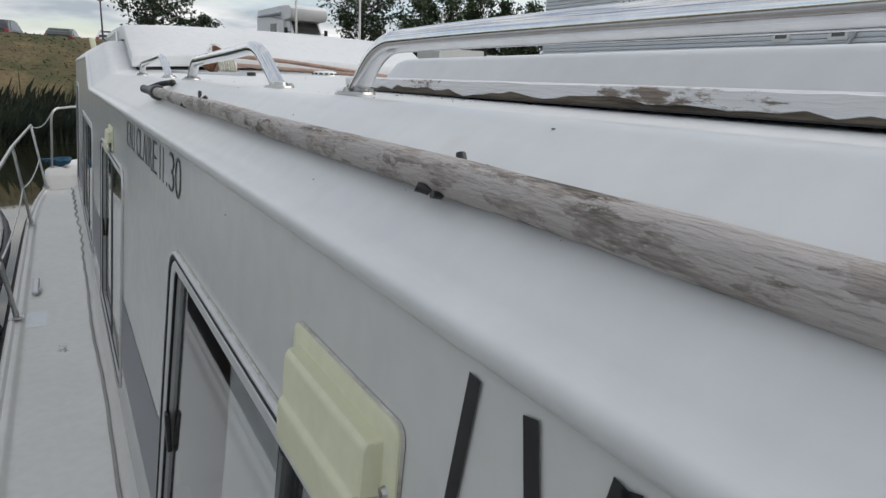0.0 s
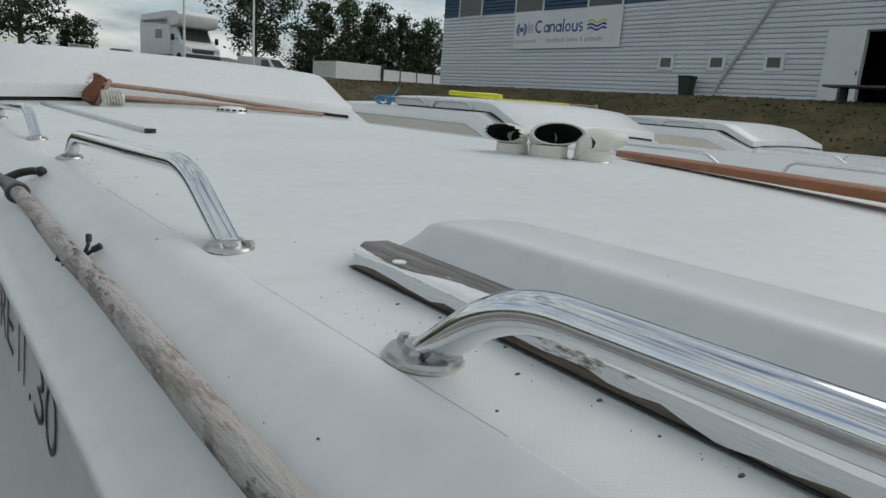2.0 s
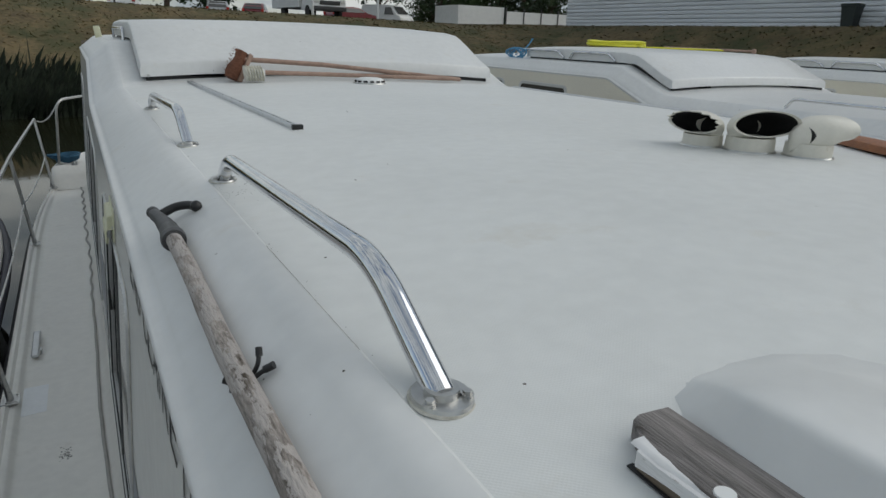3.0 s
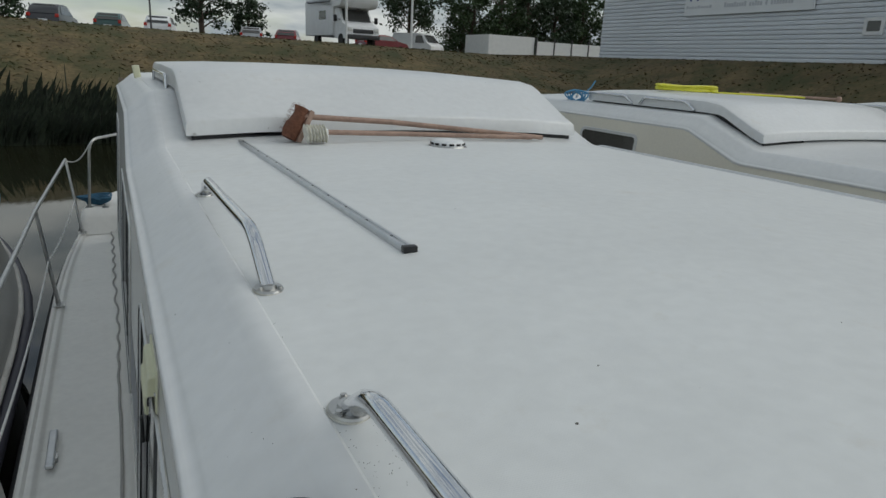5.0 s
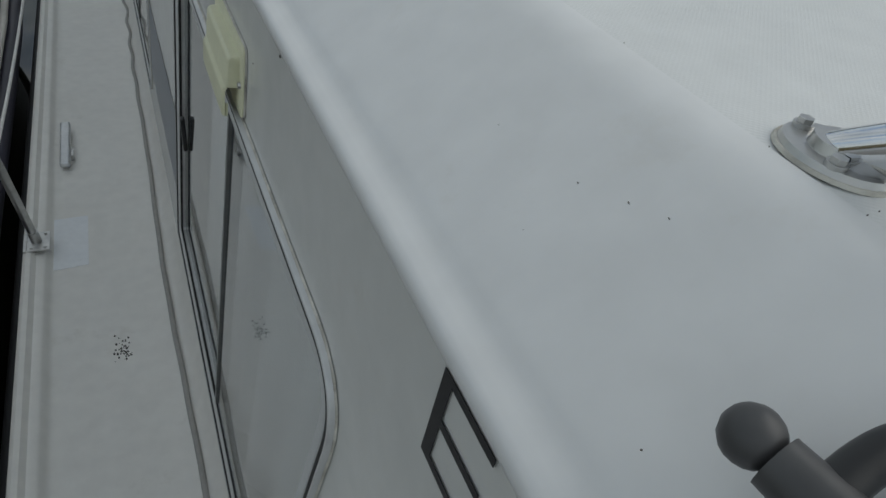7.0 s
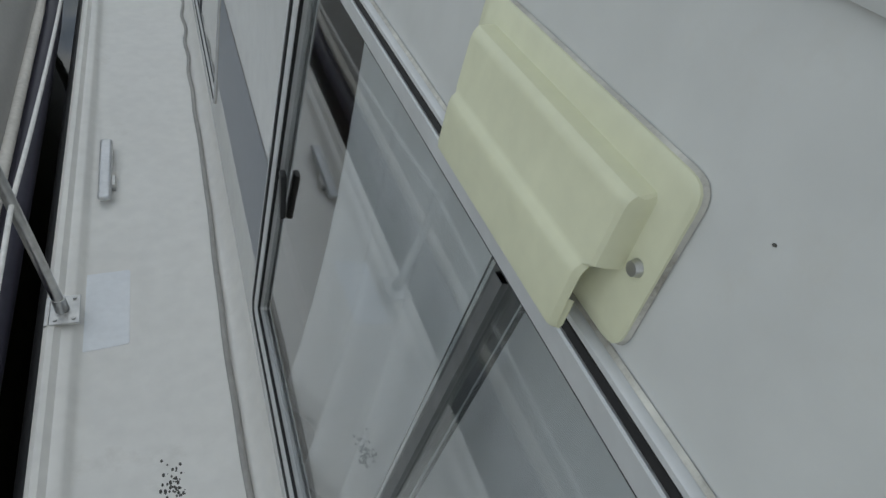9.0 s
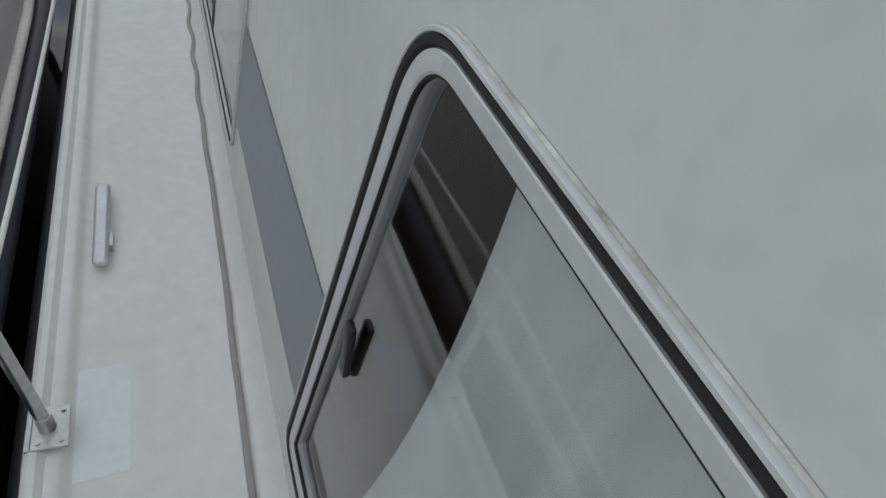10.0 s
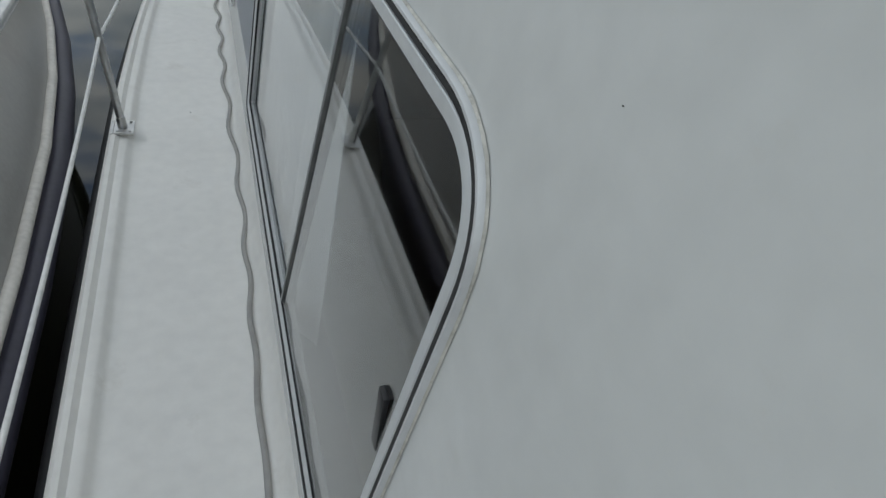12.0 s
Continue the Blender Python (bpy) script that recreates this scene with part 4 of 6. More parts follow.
def cowl(at, turn, size, label, broken=False):
    """Low moulded ventilator: round foot, flattened hood and a wide oval mouth."""
    c = thing("cowl_vent", at, label, "roof vent", "roof ventilators")
    c.rotation_euler = (0, 0, radians(turn))
    s = size
    bm = bmesh.new()
    cyl(bm, (0, 0, 0), (0, 0, 0.005), 0.064 * s, 0.062 * s, 36)
    part("base_ring", bm, M_STEEL_DULL, c, "thin metal base ring", 40)
    rows = []
    n = 40
    for t in [i / 12 for i in range(13)]:
        k = math.sin(min(1.0, 0.10 + t * 1.3) * math.pi / 2)
        x = lerp(0.064, -0.066, t) * s
        wide = s * (0.060 + 0.026 * t) * k
        top = s * (0.060 + 0.046 * k)
        low = s * lerp(0.014, 0.040, smoothstep(0.4, 1.0, t))
        mid, hh = (top + low) / 2, (top - low) / 2
        rows.append([(x - 0.010 * s * math.sin(2 * math.pi * j / n) * t + (0.012 * math.sin(j * 2.3) * (j < 24) if broken and t > 0.9 else 0), wide * math.cos(2 * math.pi * j / n), mid + hh * math.sin(2 * math.pi * j / n)) for j in range(n)])
    bm = bmesh.new()
    cm = sum((Vector(p) for p in rows[-1]), Vector()) / n
    lip = [tuple(cm + (Vector(p) - cm) * 0.90 + Vector((0.004 * s, 0, 0))) for p in rows[-1]]
    vs = loft(bm, rows + [lip], closed=True)
    bm.faces.new(vs[0])
    part("hood", bm, M_COWL, c, "aged cream hood with an oval mouth", 55)
    bm = bmesh.new()
    cyl(bm, (0, 0, 0.004), (0, 0, 0.036 * s), 0.0590 * s, 0.0575 * s, 32)
    part("neck", bm, M_COWL, c, "", 40)
    bm = bmesh.new()
    vs = loft(bm, [[Vector((sum(q[0] for q in row) / n, 0, sum(q[2] for q in row) / n)) + (Vector(p) - Vector((sum(q[0] for q in row) / n, 0, sum(q[2] for q in row) / n))) * 0.90 + Vector((0.005, 0, 0)) for p in row] for row in rows[3:]], closed=True)
    bm.faces.new(vs[0])
    part("throat", bm, M_DARKIN, c, "dark red-black throat", 55)
    return c


cowl((1.285, 0.845, 1.3215), 8, 0.92, "cream moulded roof ventilator with broken jagged rim", True)
cowl((1.342, 0.735, 1.3210), 66, 1.08, "cream moulded roof ventilator with wide oval mouth")
cowl((1.425, 0.620, 1.3200), 170, 1.0, "cream moulded roof ventilator turned away")

# brown oar lying on the far side of the roof
bm = bmesh.new()
rows = []
axis = Vector((-0.50, -0.866, 0))
across = Vector((0.866, -0.50, 0))
for i in range(24):
    t = i / 23
    c = Vector((1.895, 0.845, 1.3140)) + axis * 1.75 * t + Vector((0, 0, 0.035 * t))
    w = 0.048 * (0.55 + 0.45 * min(1, t * 10))
    h = 0.024
    rows.append([c - across * w, c - across * w + Vector((0, 0, h * 0.85)), c - across * w * 0.85 + Vector((0, 0, h)), c + across * w * 0.85 + Vector((0, 0, h)), c + across * w + Vector((0, 0, h * 0.85)), c + across * w])
vs = loft(bm, rows, closed=True)
bm.faces.new(vs[0])
bm.faces.new(vs[-1])
tagged(part("oar", bm, M_OAR, smooth=50), "varnished brown wooden oar lying on the roof", "oar")

# deck brushes against the sliding roof
brush = thing("deck_brush", (0.505, 3.455, 1.3085), "old deck brush with brown bristles leaning on the sliding roof", "brush")
brush.scale = (1.2, 1.2, 1.2)
bm = bmesh.new()
m = Matrix.Rotation(radians(28), 4, "Y") @ Matrix.Rotation(radians(-8), 4, "X")
rows = []
for t in range(9):
    z = 0.02 + 0.135 * t / 8
    w, d = 0.030 + 0.006 * math.sin(t * 0.8), 0.05 + 0.012 * math.sin(t / 8 * math.pi)
    rows.append([m @ Vector((w * math.cos(a) + 0.004 * math.sin(5 * a + t), d * 0.62 * math.sin(a), z)) for a in (2 * math.pi * k / 18 for k in range(18))])
vs = loft(bm, rows, closed=True)
bm.faces.new(vs[0])
bm.faces.new(vs[-1])
part("bristles", bm, M_BRISTLE, brush, "worn reddish-brown bristles", 60)
bm = bmesh.new()
box(bm, (0.024, -0.035, 0.02), (0.046, 0.035, 0.16), 0.008, m)
part("head", bm, M_HANDLE, brush, "pale wooden brush back", 40)
bm = bmesh.new()
tube(bm, [(0.055, 0.0, 0.105), (0.45, -0.004, 0.085), (1.255, 0.03, 0.0145)], [0.0115, 0.0115, 0.011], 14)
part("handle", bm, M_HANDLE, brush, "long wooden handle", 60)
bm = bmesh.new()
random.seed(8)
for k in range(160):
    a, z = random.uniform(0, 6.28), random.uniform(0.03, 0.16)
    p = m @ Vector((0.034 * math.cos(a), 0.038 * math.sin(a), z))
    q = p + m.to_3x3() @ Vector((0.010 * math.cos(a) - 0.006, 0.010 * math.sin(a), random.uniform(-0.008, 0.008)))
    cyl(bm, p, q, 0.0009, 0.0004, 3, False)
tagged(part("loose_bristles", bm, M_BRISTLE, brush, "frayed bristle ends", None), kind="stuff")
mop = thing("wash_brush", (0.62, 3.365, 1.312), "white ribbed wash brush with wooden handle", "brush")
mop.scale = (1.25, 1.25, 1.25)
for k in range(7):
    bm = bmesh.new()
    m = Matrix.Translation((-0.035 + 0.012 * k, 0.0, 0.04)) @ Matrix.Rotation(radians(80), 4, "Y") @ Matrix.Diagonal((0.036, 0.04, 0.0055, 1))
    bmesh.ops.create_uvsphere(bm, u_segments=16, v_segments=8, radius=1, matrix=m)
    part("tuft", bm, M_WHITEBRISTLE, mop, "", 60)
bm = bmesh.new()
box(bm, (-0.03, -0.02, 0.02), (0.05, 0.02, 0.06), 0.01)
part("head", bm, M_WHITE, mop, "", 40)
bm = bmesh.new()
tube(bm, [(0.05, 0.0, 0.045), (0.4, 0.02, 0.036), (1.02, 0.05, 0.0175)], 0.0100, 14)
part("handle", bm, M_HANDLE, mop, "long wooden handle", 60)


# cream plastic ventilator covers over the windows
def vent_cover(y0, y1):
    """Moulded cover: back plate, boxy hood with a raised ridge, and a lip lying over the window's top frame."""
    zc = 1.02
    c = thing("vent_cover", (wall_x(zc), (y0 + y1) / 2, zc), "aged cream plastic ventilator cover screwed above a window", "vent cover", "ventilator covers")
    L = (y1 - y0) / 2

    def P(y, z, out):
        w = wall_point((y0 + y1) / 2 + y, z, out)
        return w - Vector((wall_x(zc), (y0 + y1) / 2, zc))
    plate = [(-L, 0.988), (L, 0.988), (L, 1.083), (-L, 1.083)]
    bm = bmesh.new()
    lp = rounded_loop(plate, 0.012, 0, 5)
    lq = rounded_loop(plate, 0.012, 0.002, 5)
    vs = loft(bm, [[P(p[0], p[1], 0.001) for p in lp], [P(p[0], p[1], 0.0045) for p in lp], [P(p[0], p[1], 0.006) for p in lq]], closed=True)
    bm.faces.new(vs[-1])
    part("back_plate", bm, M_CREAMPLASTIC, c, "", 40)
    prof = [(1.0665, 0.005), (1.0645, 0.0165), (1.0630, 0.0185), (1.0605, 0.0200), (1.0570, 0.0207), (1.0245, 0.0215), (1.0215, 0.0228), (1.0190, 0.0250), (1.0160, 0.0260), (1.0120, 0.0262),
            (0.9860, 0.0262), (0.9820, 0.0255), (0.9805, 0.0235), (0.9825, 0.0215), (0.9990, 0.0210)]
    e = L - 0.031
    bm = bmesh.new()
    rows = []
    for t, grow, flat in ((-1.0, 0.0125, 0.03), (-1.0, 0.0112, 0.60), (-1.0, 0.0098, 0.88), (-1.0, 0.0075, 0.972), (-1.0, 0.0040, 1.0), (-0.95, 0.0, 1.0), (0, 0, 1), (0.95, 0.0, 1.0), (1.0, 0.0040, 1.0), (1.0, 0.0075, 0.972), (1.0, 0.0098, 0.88), (1.0, 0.0112, 0.60), (1.0, 0.0125, 0.03)):
        row = []
        for z, o in prof:
            lipp = z < 1.0235
            k = max(flat, 0.80) if lipp else flat
            g = grow * 0.5 if lipp else grow
            row.append(P(e * t + math.copysign(g, t), 1.022 + (z - 1.022) * (0.92 + 0.08 * flat) if not lipp else z, 0.005 + (o - 0.005) * k))
        rows.append(row)
    loft(bm, rows)
    part("hood", bm, M_CREAMPLASTIC, c, "boxy hood with a ridge and turned-down lip", 24)
    for sgn in (-1, 1):
        bm = bmesh.new()
        q = P(sgn * (L - 0.011), 1.032, 0.006)
        cyl(bm, q, q + Vector((-0.0035, 0, 0)), 0.0046, 0.0036, 14)
        part("screw", bm, M_STEEL_DULL, c)
    bm = bmesh.new()
    lo = rounded_loop(plate, 0.012, -0.0012, 5)
    loft(bm, [[P(p[0], p[1], 0.0006) for p in lo], [P(p[0], p[1], 0.003) for p in lp]], closed=True)
    part("sealant", bm, M_SEAL, c, "dirty sealant edge", None)
    return c


vent_cover(1.588, 1.810)
vent_cover(-0.946, -0.724)


# ---- lettering on the cabin side ----
def glyph_mesh(body, size, thin=0.0):
    cu = bpy.data.curves.new("letter", "FONT")
    cu.body, cu.size, cu.extrude, cu.offset = body, size, 0.0003, thin
    tmp = bpy.data.objects.new("letter", cu)
    scene.collection.objects.link(tmp)
    dg = bpy.context.evaluated_depsgraph_get()
    dg.update()
    me = bpy.data.meshes.new_from_object(tmp.evaluated_get(dg))
    bpy.data.objects.remove(tmp)
    return me


# the boat's name in narrow capitals, reading from bow to stern
name_sign = thing("boat_name", (wall_x(1.1), 0.47, 1.1), "thin black lettering with the boat's name on the cabin side", "lettering")
NAME, N_START, N_WIDE, N_LOW, N_HIGH = "EAU CLAIRE 11.30", 1.015, 1.06, 1.074, 1.154
ADV = {"I": 0.45, "1": 0.62, ".": 0.42, " ": 0.55}
total = sum(ADV.get(ch, 1.0) for ch in NAME)
pos = 0.0
for ch in NAME:
    adv = ADV.get(ch, 1.0) * N_WIDE / total
    if ch != " ":
        me = glyph_mesh(ch, 0.12, -0.0022)
        xs_ = [v.co.x for v in me.vertices]
        cap = 0.12 * 0.70
        k = adv * (0.80 if ch not in "1.I" else 0.62) / max(1e-4, max(xs_) - min(xs_))
        if ch in ".1I":
            k = min(k, 0.85)
        for v in me.vertices:
            yy = N_START - pos - adv * 0.08 - (v.co.x - min(xs_)) * k
            v.co = wall_point(yy, N_LOW + v.co.y / cap * (N_HIGH - N_LOW), 0.0014 + v.co.z) - Vector((wall_x(1.1), 0.47, 1.1))
        me.materials.clear()
        me.materials.append(M_LETTER)
        ob = new("letter", me)
        ob.parent = name_sign
    pos += adv


def bar(y0, z0, y1, z1, w):
    d = Vector((y1 - y0, z1 - z0)).normalized()
    s = Vector((-d.y, d.x)) * w / 2
    bm = bmesh.new()
    loft(bm, [[wall_point(y0 + s.x, z0 + s.y, 0.0018), wall_point(y0 - s.x, z0 - s.y, 0.0018)], [wall_point(y1 + s.x, z1 + s.y, 0.0018), wall_point(y1 - s.x, z1 - s.y, 0.0018)]])
    return tagged(part("vinyl_letter", bm, M_LETTER, smooth=None), "bold black vinyl letter stroke on the cabin side", "lettering", "registration letters")


for b_ in ((-1.018, 1.150, -1.004, 1.045, 0.0115), (-1.067, 1.150, -1.090, 1.045, 0.012), (-1.128, 1.150, -1.108, 1.045, 0.012), (-1.132, 1.150, -1.165, 1.045, 0.012)):
    bar(*b_)

# chips and stray marks
def marks(name, places, label):
    bm_ = bmesh.new()
    for p, nrm, r, sx in places:
        if tuple(nrm) == UP and p[0] > -0.03:
            p = (p[0], p[1], 1.2808 + CAMBER * (1 - ((p[0] - MID) / MID) ** 2))
        q = Vector(nrm).to_track_quat("Z", "Y").to_matrix().to_4x4()
        bmesh.ops.create_cone(bm_, cap_ends=True, segments=9, radius1=r * 0.5, radius2=r * 0.4, depth=0.0008, matrix=Matrix.Translation(p) @ q @ Matrix.Diagonal((sx, 1, 1, 1)))
    return tagged(part(name, bm_, M_DIRT, smooth=None), label, "marks", kind="stuff")


UP, OUT = (0, 0, 1), (-1, 0, 0.066)
marks("roof_marks", [((0.36, 0.941, 1.2935), UP, 0.0034, 1), ((0.238, 0.83, 1.2902), UP, 0.0048, 1), ((-0.058, 0.098, 1.2768), UP, 0.0022, 1.5), ((-0.066, -0.91, 1.2732), UP, 0.0026, 1.6),
                     ((0.05, 0.62, 1.2835), UP, 0.0016, 3), ((0.03, 0.41, 1.2826), UP, 0.002, 2), ((0.06, -0.32, 1.2842), UP, 0.0016, 2), ((0.045, -0.55, 1.2838), UP, 0.002, 1.4),
                     ((0.055, -0.72, 1.2840), UP, 0.0022, 1.8), ((0.050, -0.27, 1.2838), UP, 0.0026, 2), ((0.062, -0.40, 1.2842), UP, 0.003, 1.3), ((0.036, -0.44, 1.2834), UP, 0.0024, 2.4), ((0.052, -0.50, 1.2839), UP, 0.0034, 1.6), ((0.030, -0.36, 1.2832), UP, 0.002, 1.2), ((0.046, -0.60, 1.2838), UP, 0.003, 2.2), ((-0.012, -0.47, 1.2815), UP, 0.0022, 1.2), ((0.85, 0.9, 1.3046), UP, 0.002, 1.5), ((-0.10, -0.40, 1.2524), (-0.49, 0, 0.87), 0.002, 1.4), ((-0.12, -0.15, 1.2412), (-0.49, 0, 0.87), 0.002, 1), ((0.02, -0.62, 1.2825), UP, 0.0014, 1), ((0.62, 1.9, 1.2992), UP, 0.0018, 2.2)], "small dark screw holes and specks on the roof")
random.seed(77)
dirt = []
for cx, cy, sx_, sy_, n_ in ((0.005, 0.845, 0.012, 0.030, 26), (-0.022, 0.905, 0.006, 0.05, 16), (0.03, 0.93, 0.012, 0.02, 10), (0.02, -0.33, 0.014, 0.05, 18), (0.045, -0.55, 0.012, 0.14, 26), (-0.026, 0.55, 0.004, 0.25, 18), (-0.028, 1.35, 0.006, 0.12, 10)):
    for k in range(n_):
        dirt.append(((random.gauss(cx, sx_), random.gauss(cy, sy_), 1.2812), UP, random.uniform(0.0003, 0.0008), random.uniform(1, 2.2)))
for k in range(46):
    x_ = random.uniform(-0.160, -0.09)
    dirt.append(((x_, random.uniform(-1.2, 3.2), 1.2005 + (x_ + 0.162) * 0.80 + 0.0004), (-0.62, 0, 0.78), random.uniform(0.0005, 0.0011), random.uniform(1, 2.4)))
marks("roof_dirt", [d for d in dirt if d[0][0] > -0.028 or d[0][0] < -0.085], "scattered dark specks and grime near the rail feet")
marks("wall_marks", [(wall_point(y, z, 0.0006), OUT, r, sx) for y, z, r, sx in ((3.145, 0.772, 0.0050, 2.4), (3.148, 0.795, 0.0014, 3), (2.80, 1.045, 0.0012, 1.3), (1.428, 1.146, 0.0030, 2.0), (1.554, 1.082, 0.0014, 1.4),
                     (1.138, 1.178, 0.0026, 1.6), (1.120, 1.178, 0.0020, 1.3), (1.037, 1.178, 0.0030, 1.4), (3.22, 1.048, 0.0009, 1.2), (0.2, 1.10, 0.0016, 1), (-0.4, 1.12, 0.002, 2.6))],
      "small dark chips on the cabin side")

# ---- things on the side deck ----
bm = bmesh.new()
pts = []
for i in range(420):
    y = -4.0 + i * 0.0275
    drift = 0.010 * math.sin(y * 1.7) + 0.006 * math.sin(y * 4.1 + 1)
    amp = 0.0008 + 0.0085 * smoothstep(3.2, 5.4, y)
    pts.append((-0.313 + drift * 0.6 + amp * math.sin(y * 19.0 + 1.2 * math.sin(y * 3)), y, -0.0165))
tube(bm, pts, 0.0072, 8)
tagged(part("power_cable", bm, M_CABLE, smooth=80), "wavy grey power cable lying along the deck", "cable")


def stanchion(y, x0, top, label):
    s = thing("stanchion", (x0, y, -0.01), label, "stanchion", "guard rail posts")
    bm = bmesh.new()
    box(bm, (-0.036, -0.046, 0.012), (0.026, 0.046, 0.019), 0.003)
    box(bm, (-0.046, -0.046, -0.052), (-0.036, 0.046, 0.0185), 0.003)
    box(bm, (-0.062, -0.046, -0.054), (-0.046, 0.046, -0.046), 0.002)
    part("foot_plate", bm, M_STEEL_DULL, s, "folded steel foot plate", 40)
    bm = bmesh.new()
    cyl(bm, (-0.010, 0, 0.015), (-0.0135, 0, 0.055), 0.0155, 0.0145, 18)
    part("socket", bm, M_STEEL_DULL, s, "", 40)
    bm = bmesh.new()
    tube(bm, [(-0.010, 0, 0.02), (top[0] - x0, top[1] - y, top[2] + 0.01)], 0.0122, 16)
    part("post", bm, M_STEEL_DULL, s, "dull steel tube", 60)
    for dx_, dy_ in ((-0.024, -0.034), (-0.024, 0.034), (0.014, -0.034), (0.014, 0.034)):
        bm = bmesh.new()
        cyl(bm, (dx_, dy_, 0.019), (dx_, dy_, 0.023), 0.0045, n=8)
        part("bolt", bm, M_STEEL_DULL, s)
    return s


POSTS = [(-2.2, -0.655, (-0.80, -2.2, 0.64)), (0.2, -0.655, (-0.79, 0.2, 0.645)), (2.68, -0.655, (-0.755, 2.70, 0.65)), (5.16, -0.650, (-0.735, 5.19, 0.655)), (7.15, -0.56, (-0.66, 7.35, 0.67))]
for y, x0, top in POSTS:
    stanchion(y, x0, top, "leaning dull steel guard rail post on the deck edge")
bm = bmesh.new()
tube(bm, [p[2] for p in POSTS], 0.0125, 14)
tagged(part("guard_rail", bm, M_STEEL_DULL, smooth=60), "dull steel top rail carried by leaning posts", "guard rail")
bm = bmesh.new()
pts = []
mids = [Vector((lerp(p[1], p[2][0], 0.5), p[0] + 0.02, 0.31)) for p in POSTS]
for a, b in zip(mids, mids[1:]):
    for k in range(14):
        t = k / 14
        q = a.lerp(b, t)
        q.z -= 0.05 * 4 * t * (1 - t)
        pts.append(q)
pts.append(mids[-1])
tube(bm, pts, 0.0055, 8)
tagged(part("guard_rope", bm, M_ROPE, smooth=80), "slack white rope strung between the guard rail posts", "rope")

pul = thing("bow_rail", (-0.50, 7.42, 0.19), "bent steel bow rail tube on the foredeck", "bow rail")
bm = bmesh.new()
tube(bm, rounded_path([(0, 0, 0.0), (0.05, -0.02, 0.66), (0.75, 0.9, 0.70), (1.4, 1.8, 0.70)], 0.13, 8), 0.0125, 14)
part("tube", bm, M_STEEL_DULL, pul, "", 60)
bm = bmesh.new()
cyl(bm, (0, 0, -0.002), (0, 0, 0.006), 0.035, 0.033, 20)
part("flange", bm, M_STEEL_DULL, pul, "", 40)
bm = bmesh.new()
a, b = Vector((-0.66, 7.35, 0.66)), Vector((-0.455, 7.40, 0.80))
tube(bm, [a.lerp(b, k / 12) - Vector((0, 0, 0.07 * 4 * (k / 12) * (1 - k / 12))) for k in range(13)], 0.006, 8)
tagged(part("chain", bm, M_STEEL_DULL, smooth=80), "slack grey chain across the rail gap", "chain")

# folding deck handle, fairlead at the bow, pale patch
h = thing("mooring_cleat", (-0.590, 3.285, -0.033), "worn grey metal mooring cleat bolted on the deck", "cleat")
bm = bmesh.new()
box(bm, (-0.018, -0.155, 0.014), (0.018, 0.155, 0.036), 0.011, seg=4)
part("grip", bm, M_ALU, h, "", 50)
bm = bmesh.new()
box(bm, (0.008, -0.085, 0.0), (0.027, -0.035, 0.024), 0.004)
part("pivot", bm, M_STEEL_DULL, h, "rusty pivot lug", 40)
for yy in (-0.10, 0.10):
    bm = bmesh.new()
    box(bm, (-0.010, yy - 0.012, 0.0), (0.010, yy + 0.012, 0.016), 0.002)
    part("foot", bm, M_STEEL_DULL, h, "", 40)
bm = bmesh.new()
lp = rounded_loop([(2.575, -0.643), (2.835, -0.640), (2.842, -0.527), (2.585, -0.530)], 0.006, 0, 3)
f = [bm.verts.new((p[1], p[0], -0.0305)) for p in lp]
bm.faces.new(f)
g = bmesh.ops.extrude_face_region(bm, geom=bm.faces[:])
for v in [v for v in g["geom"] if isinstance(v, bmesh.types.BMVert)]:
    v.co.z -= 0.004
tagged(part("deck_patch", bm, M_PATCH, smooth=None), "pale rectangular patch stuck on the deck", "patch")
bm = bmesh.new()
random.seed(21)
for k in range(70):
    y, x = random.gauss(2.200, 0.024), random.gauss(-0.449, 0.014)
    if abs(y - 2.200) > 0.06 or abs(x + 0.449) > 0.03:
        continue
    r = random.uniform(0.0008, 0.0028)
    bmesh.ops.create_cone(bm, cap_ends=True, segments=6, radius1=r * 1.3, radius2=r, depth=0.0008, matrix=Matrix.Translation((x, y, -0.0306)) @ Matrix.Diagonal((1, random.uniform(1, 2), 1, 1)))
tagged(part("paint_chips", bm, M_DIRT, smooth=None), "cluster of dark chipped spots in the deck", "deck chips", kind="stuff")
fair = thing("fairlead", (-0.36, 7.40, 0.185), "small steel fairlead on the bow", "fairlead")
bm = bmesh.new()
box(bm, (-0.03, -0.045, 0.0), (0.03, 0.045, 0.008), 0.004)
part("base", bm, M_STEEL_DULL, fair, "", 40)
for s in (-1, 1):
    bm = bmesh.new()
    tube(bm, rounded_path([(0.0, 0.035 * s, 0.0), (0, 0.035 * s, 0.03), (0, 0.008 * s, 0.036)], 0.012, 5), 0.007, 10)
    part("horn", bm, M_STEEL_DULL, fair, "", 60)
bm = bmesh.new()
random.seed(4)
for k in range(6):
    pts = []
    r = 0.055 + 0.012 * k
    for i in range(26):
        a = i / 25 * 2 * math.pi * 0.95 + k
        pts.append((-0.44 + (r + 0.012 * math.sin(3 * a + k)) * 1.3 * math.cos(a), 7.55 + r * math.sin(a), 0.205 + 0.013 * k + 0.008 * math.sin(2 * a)))
    tube(bm, pts, 0.011, 8)
tagged(part("mooring_rope", bm, M_BLUE, smooth=80), "coiled dark blue mooring rope on the bow", "rope")
cb = thing("signal_horn", (-0.03, 6.0, 1.485), "small cream box on the raised cabin edge", "box")
bm = bmesh.new()
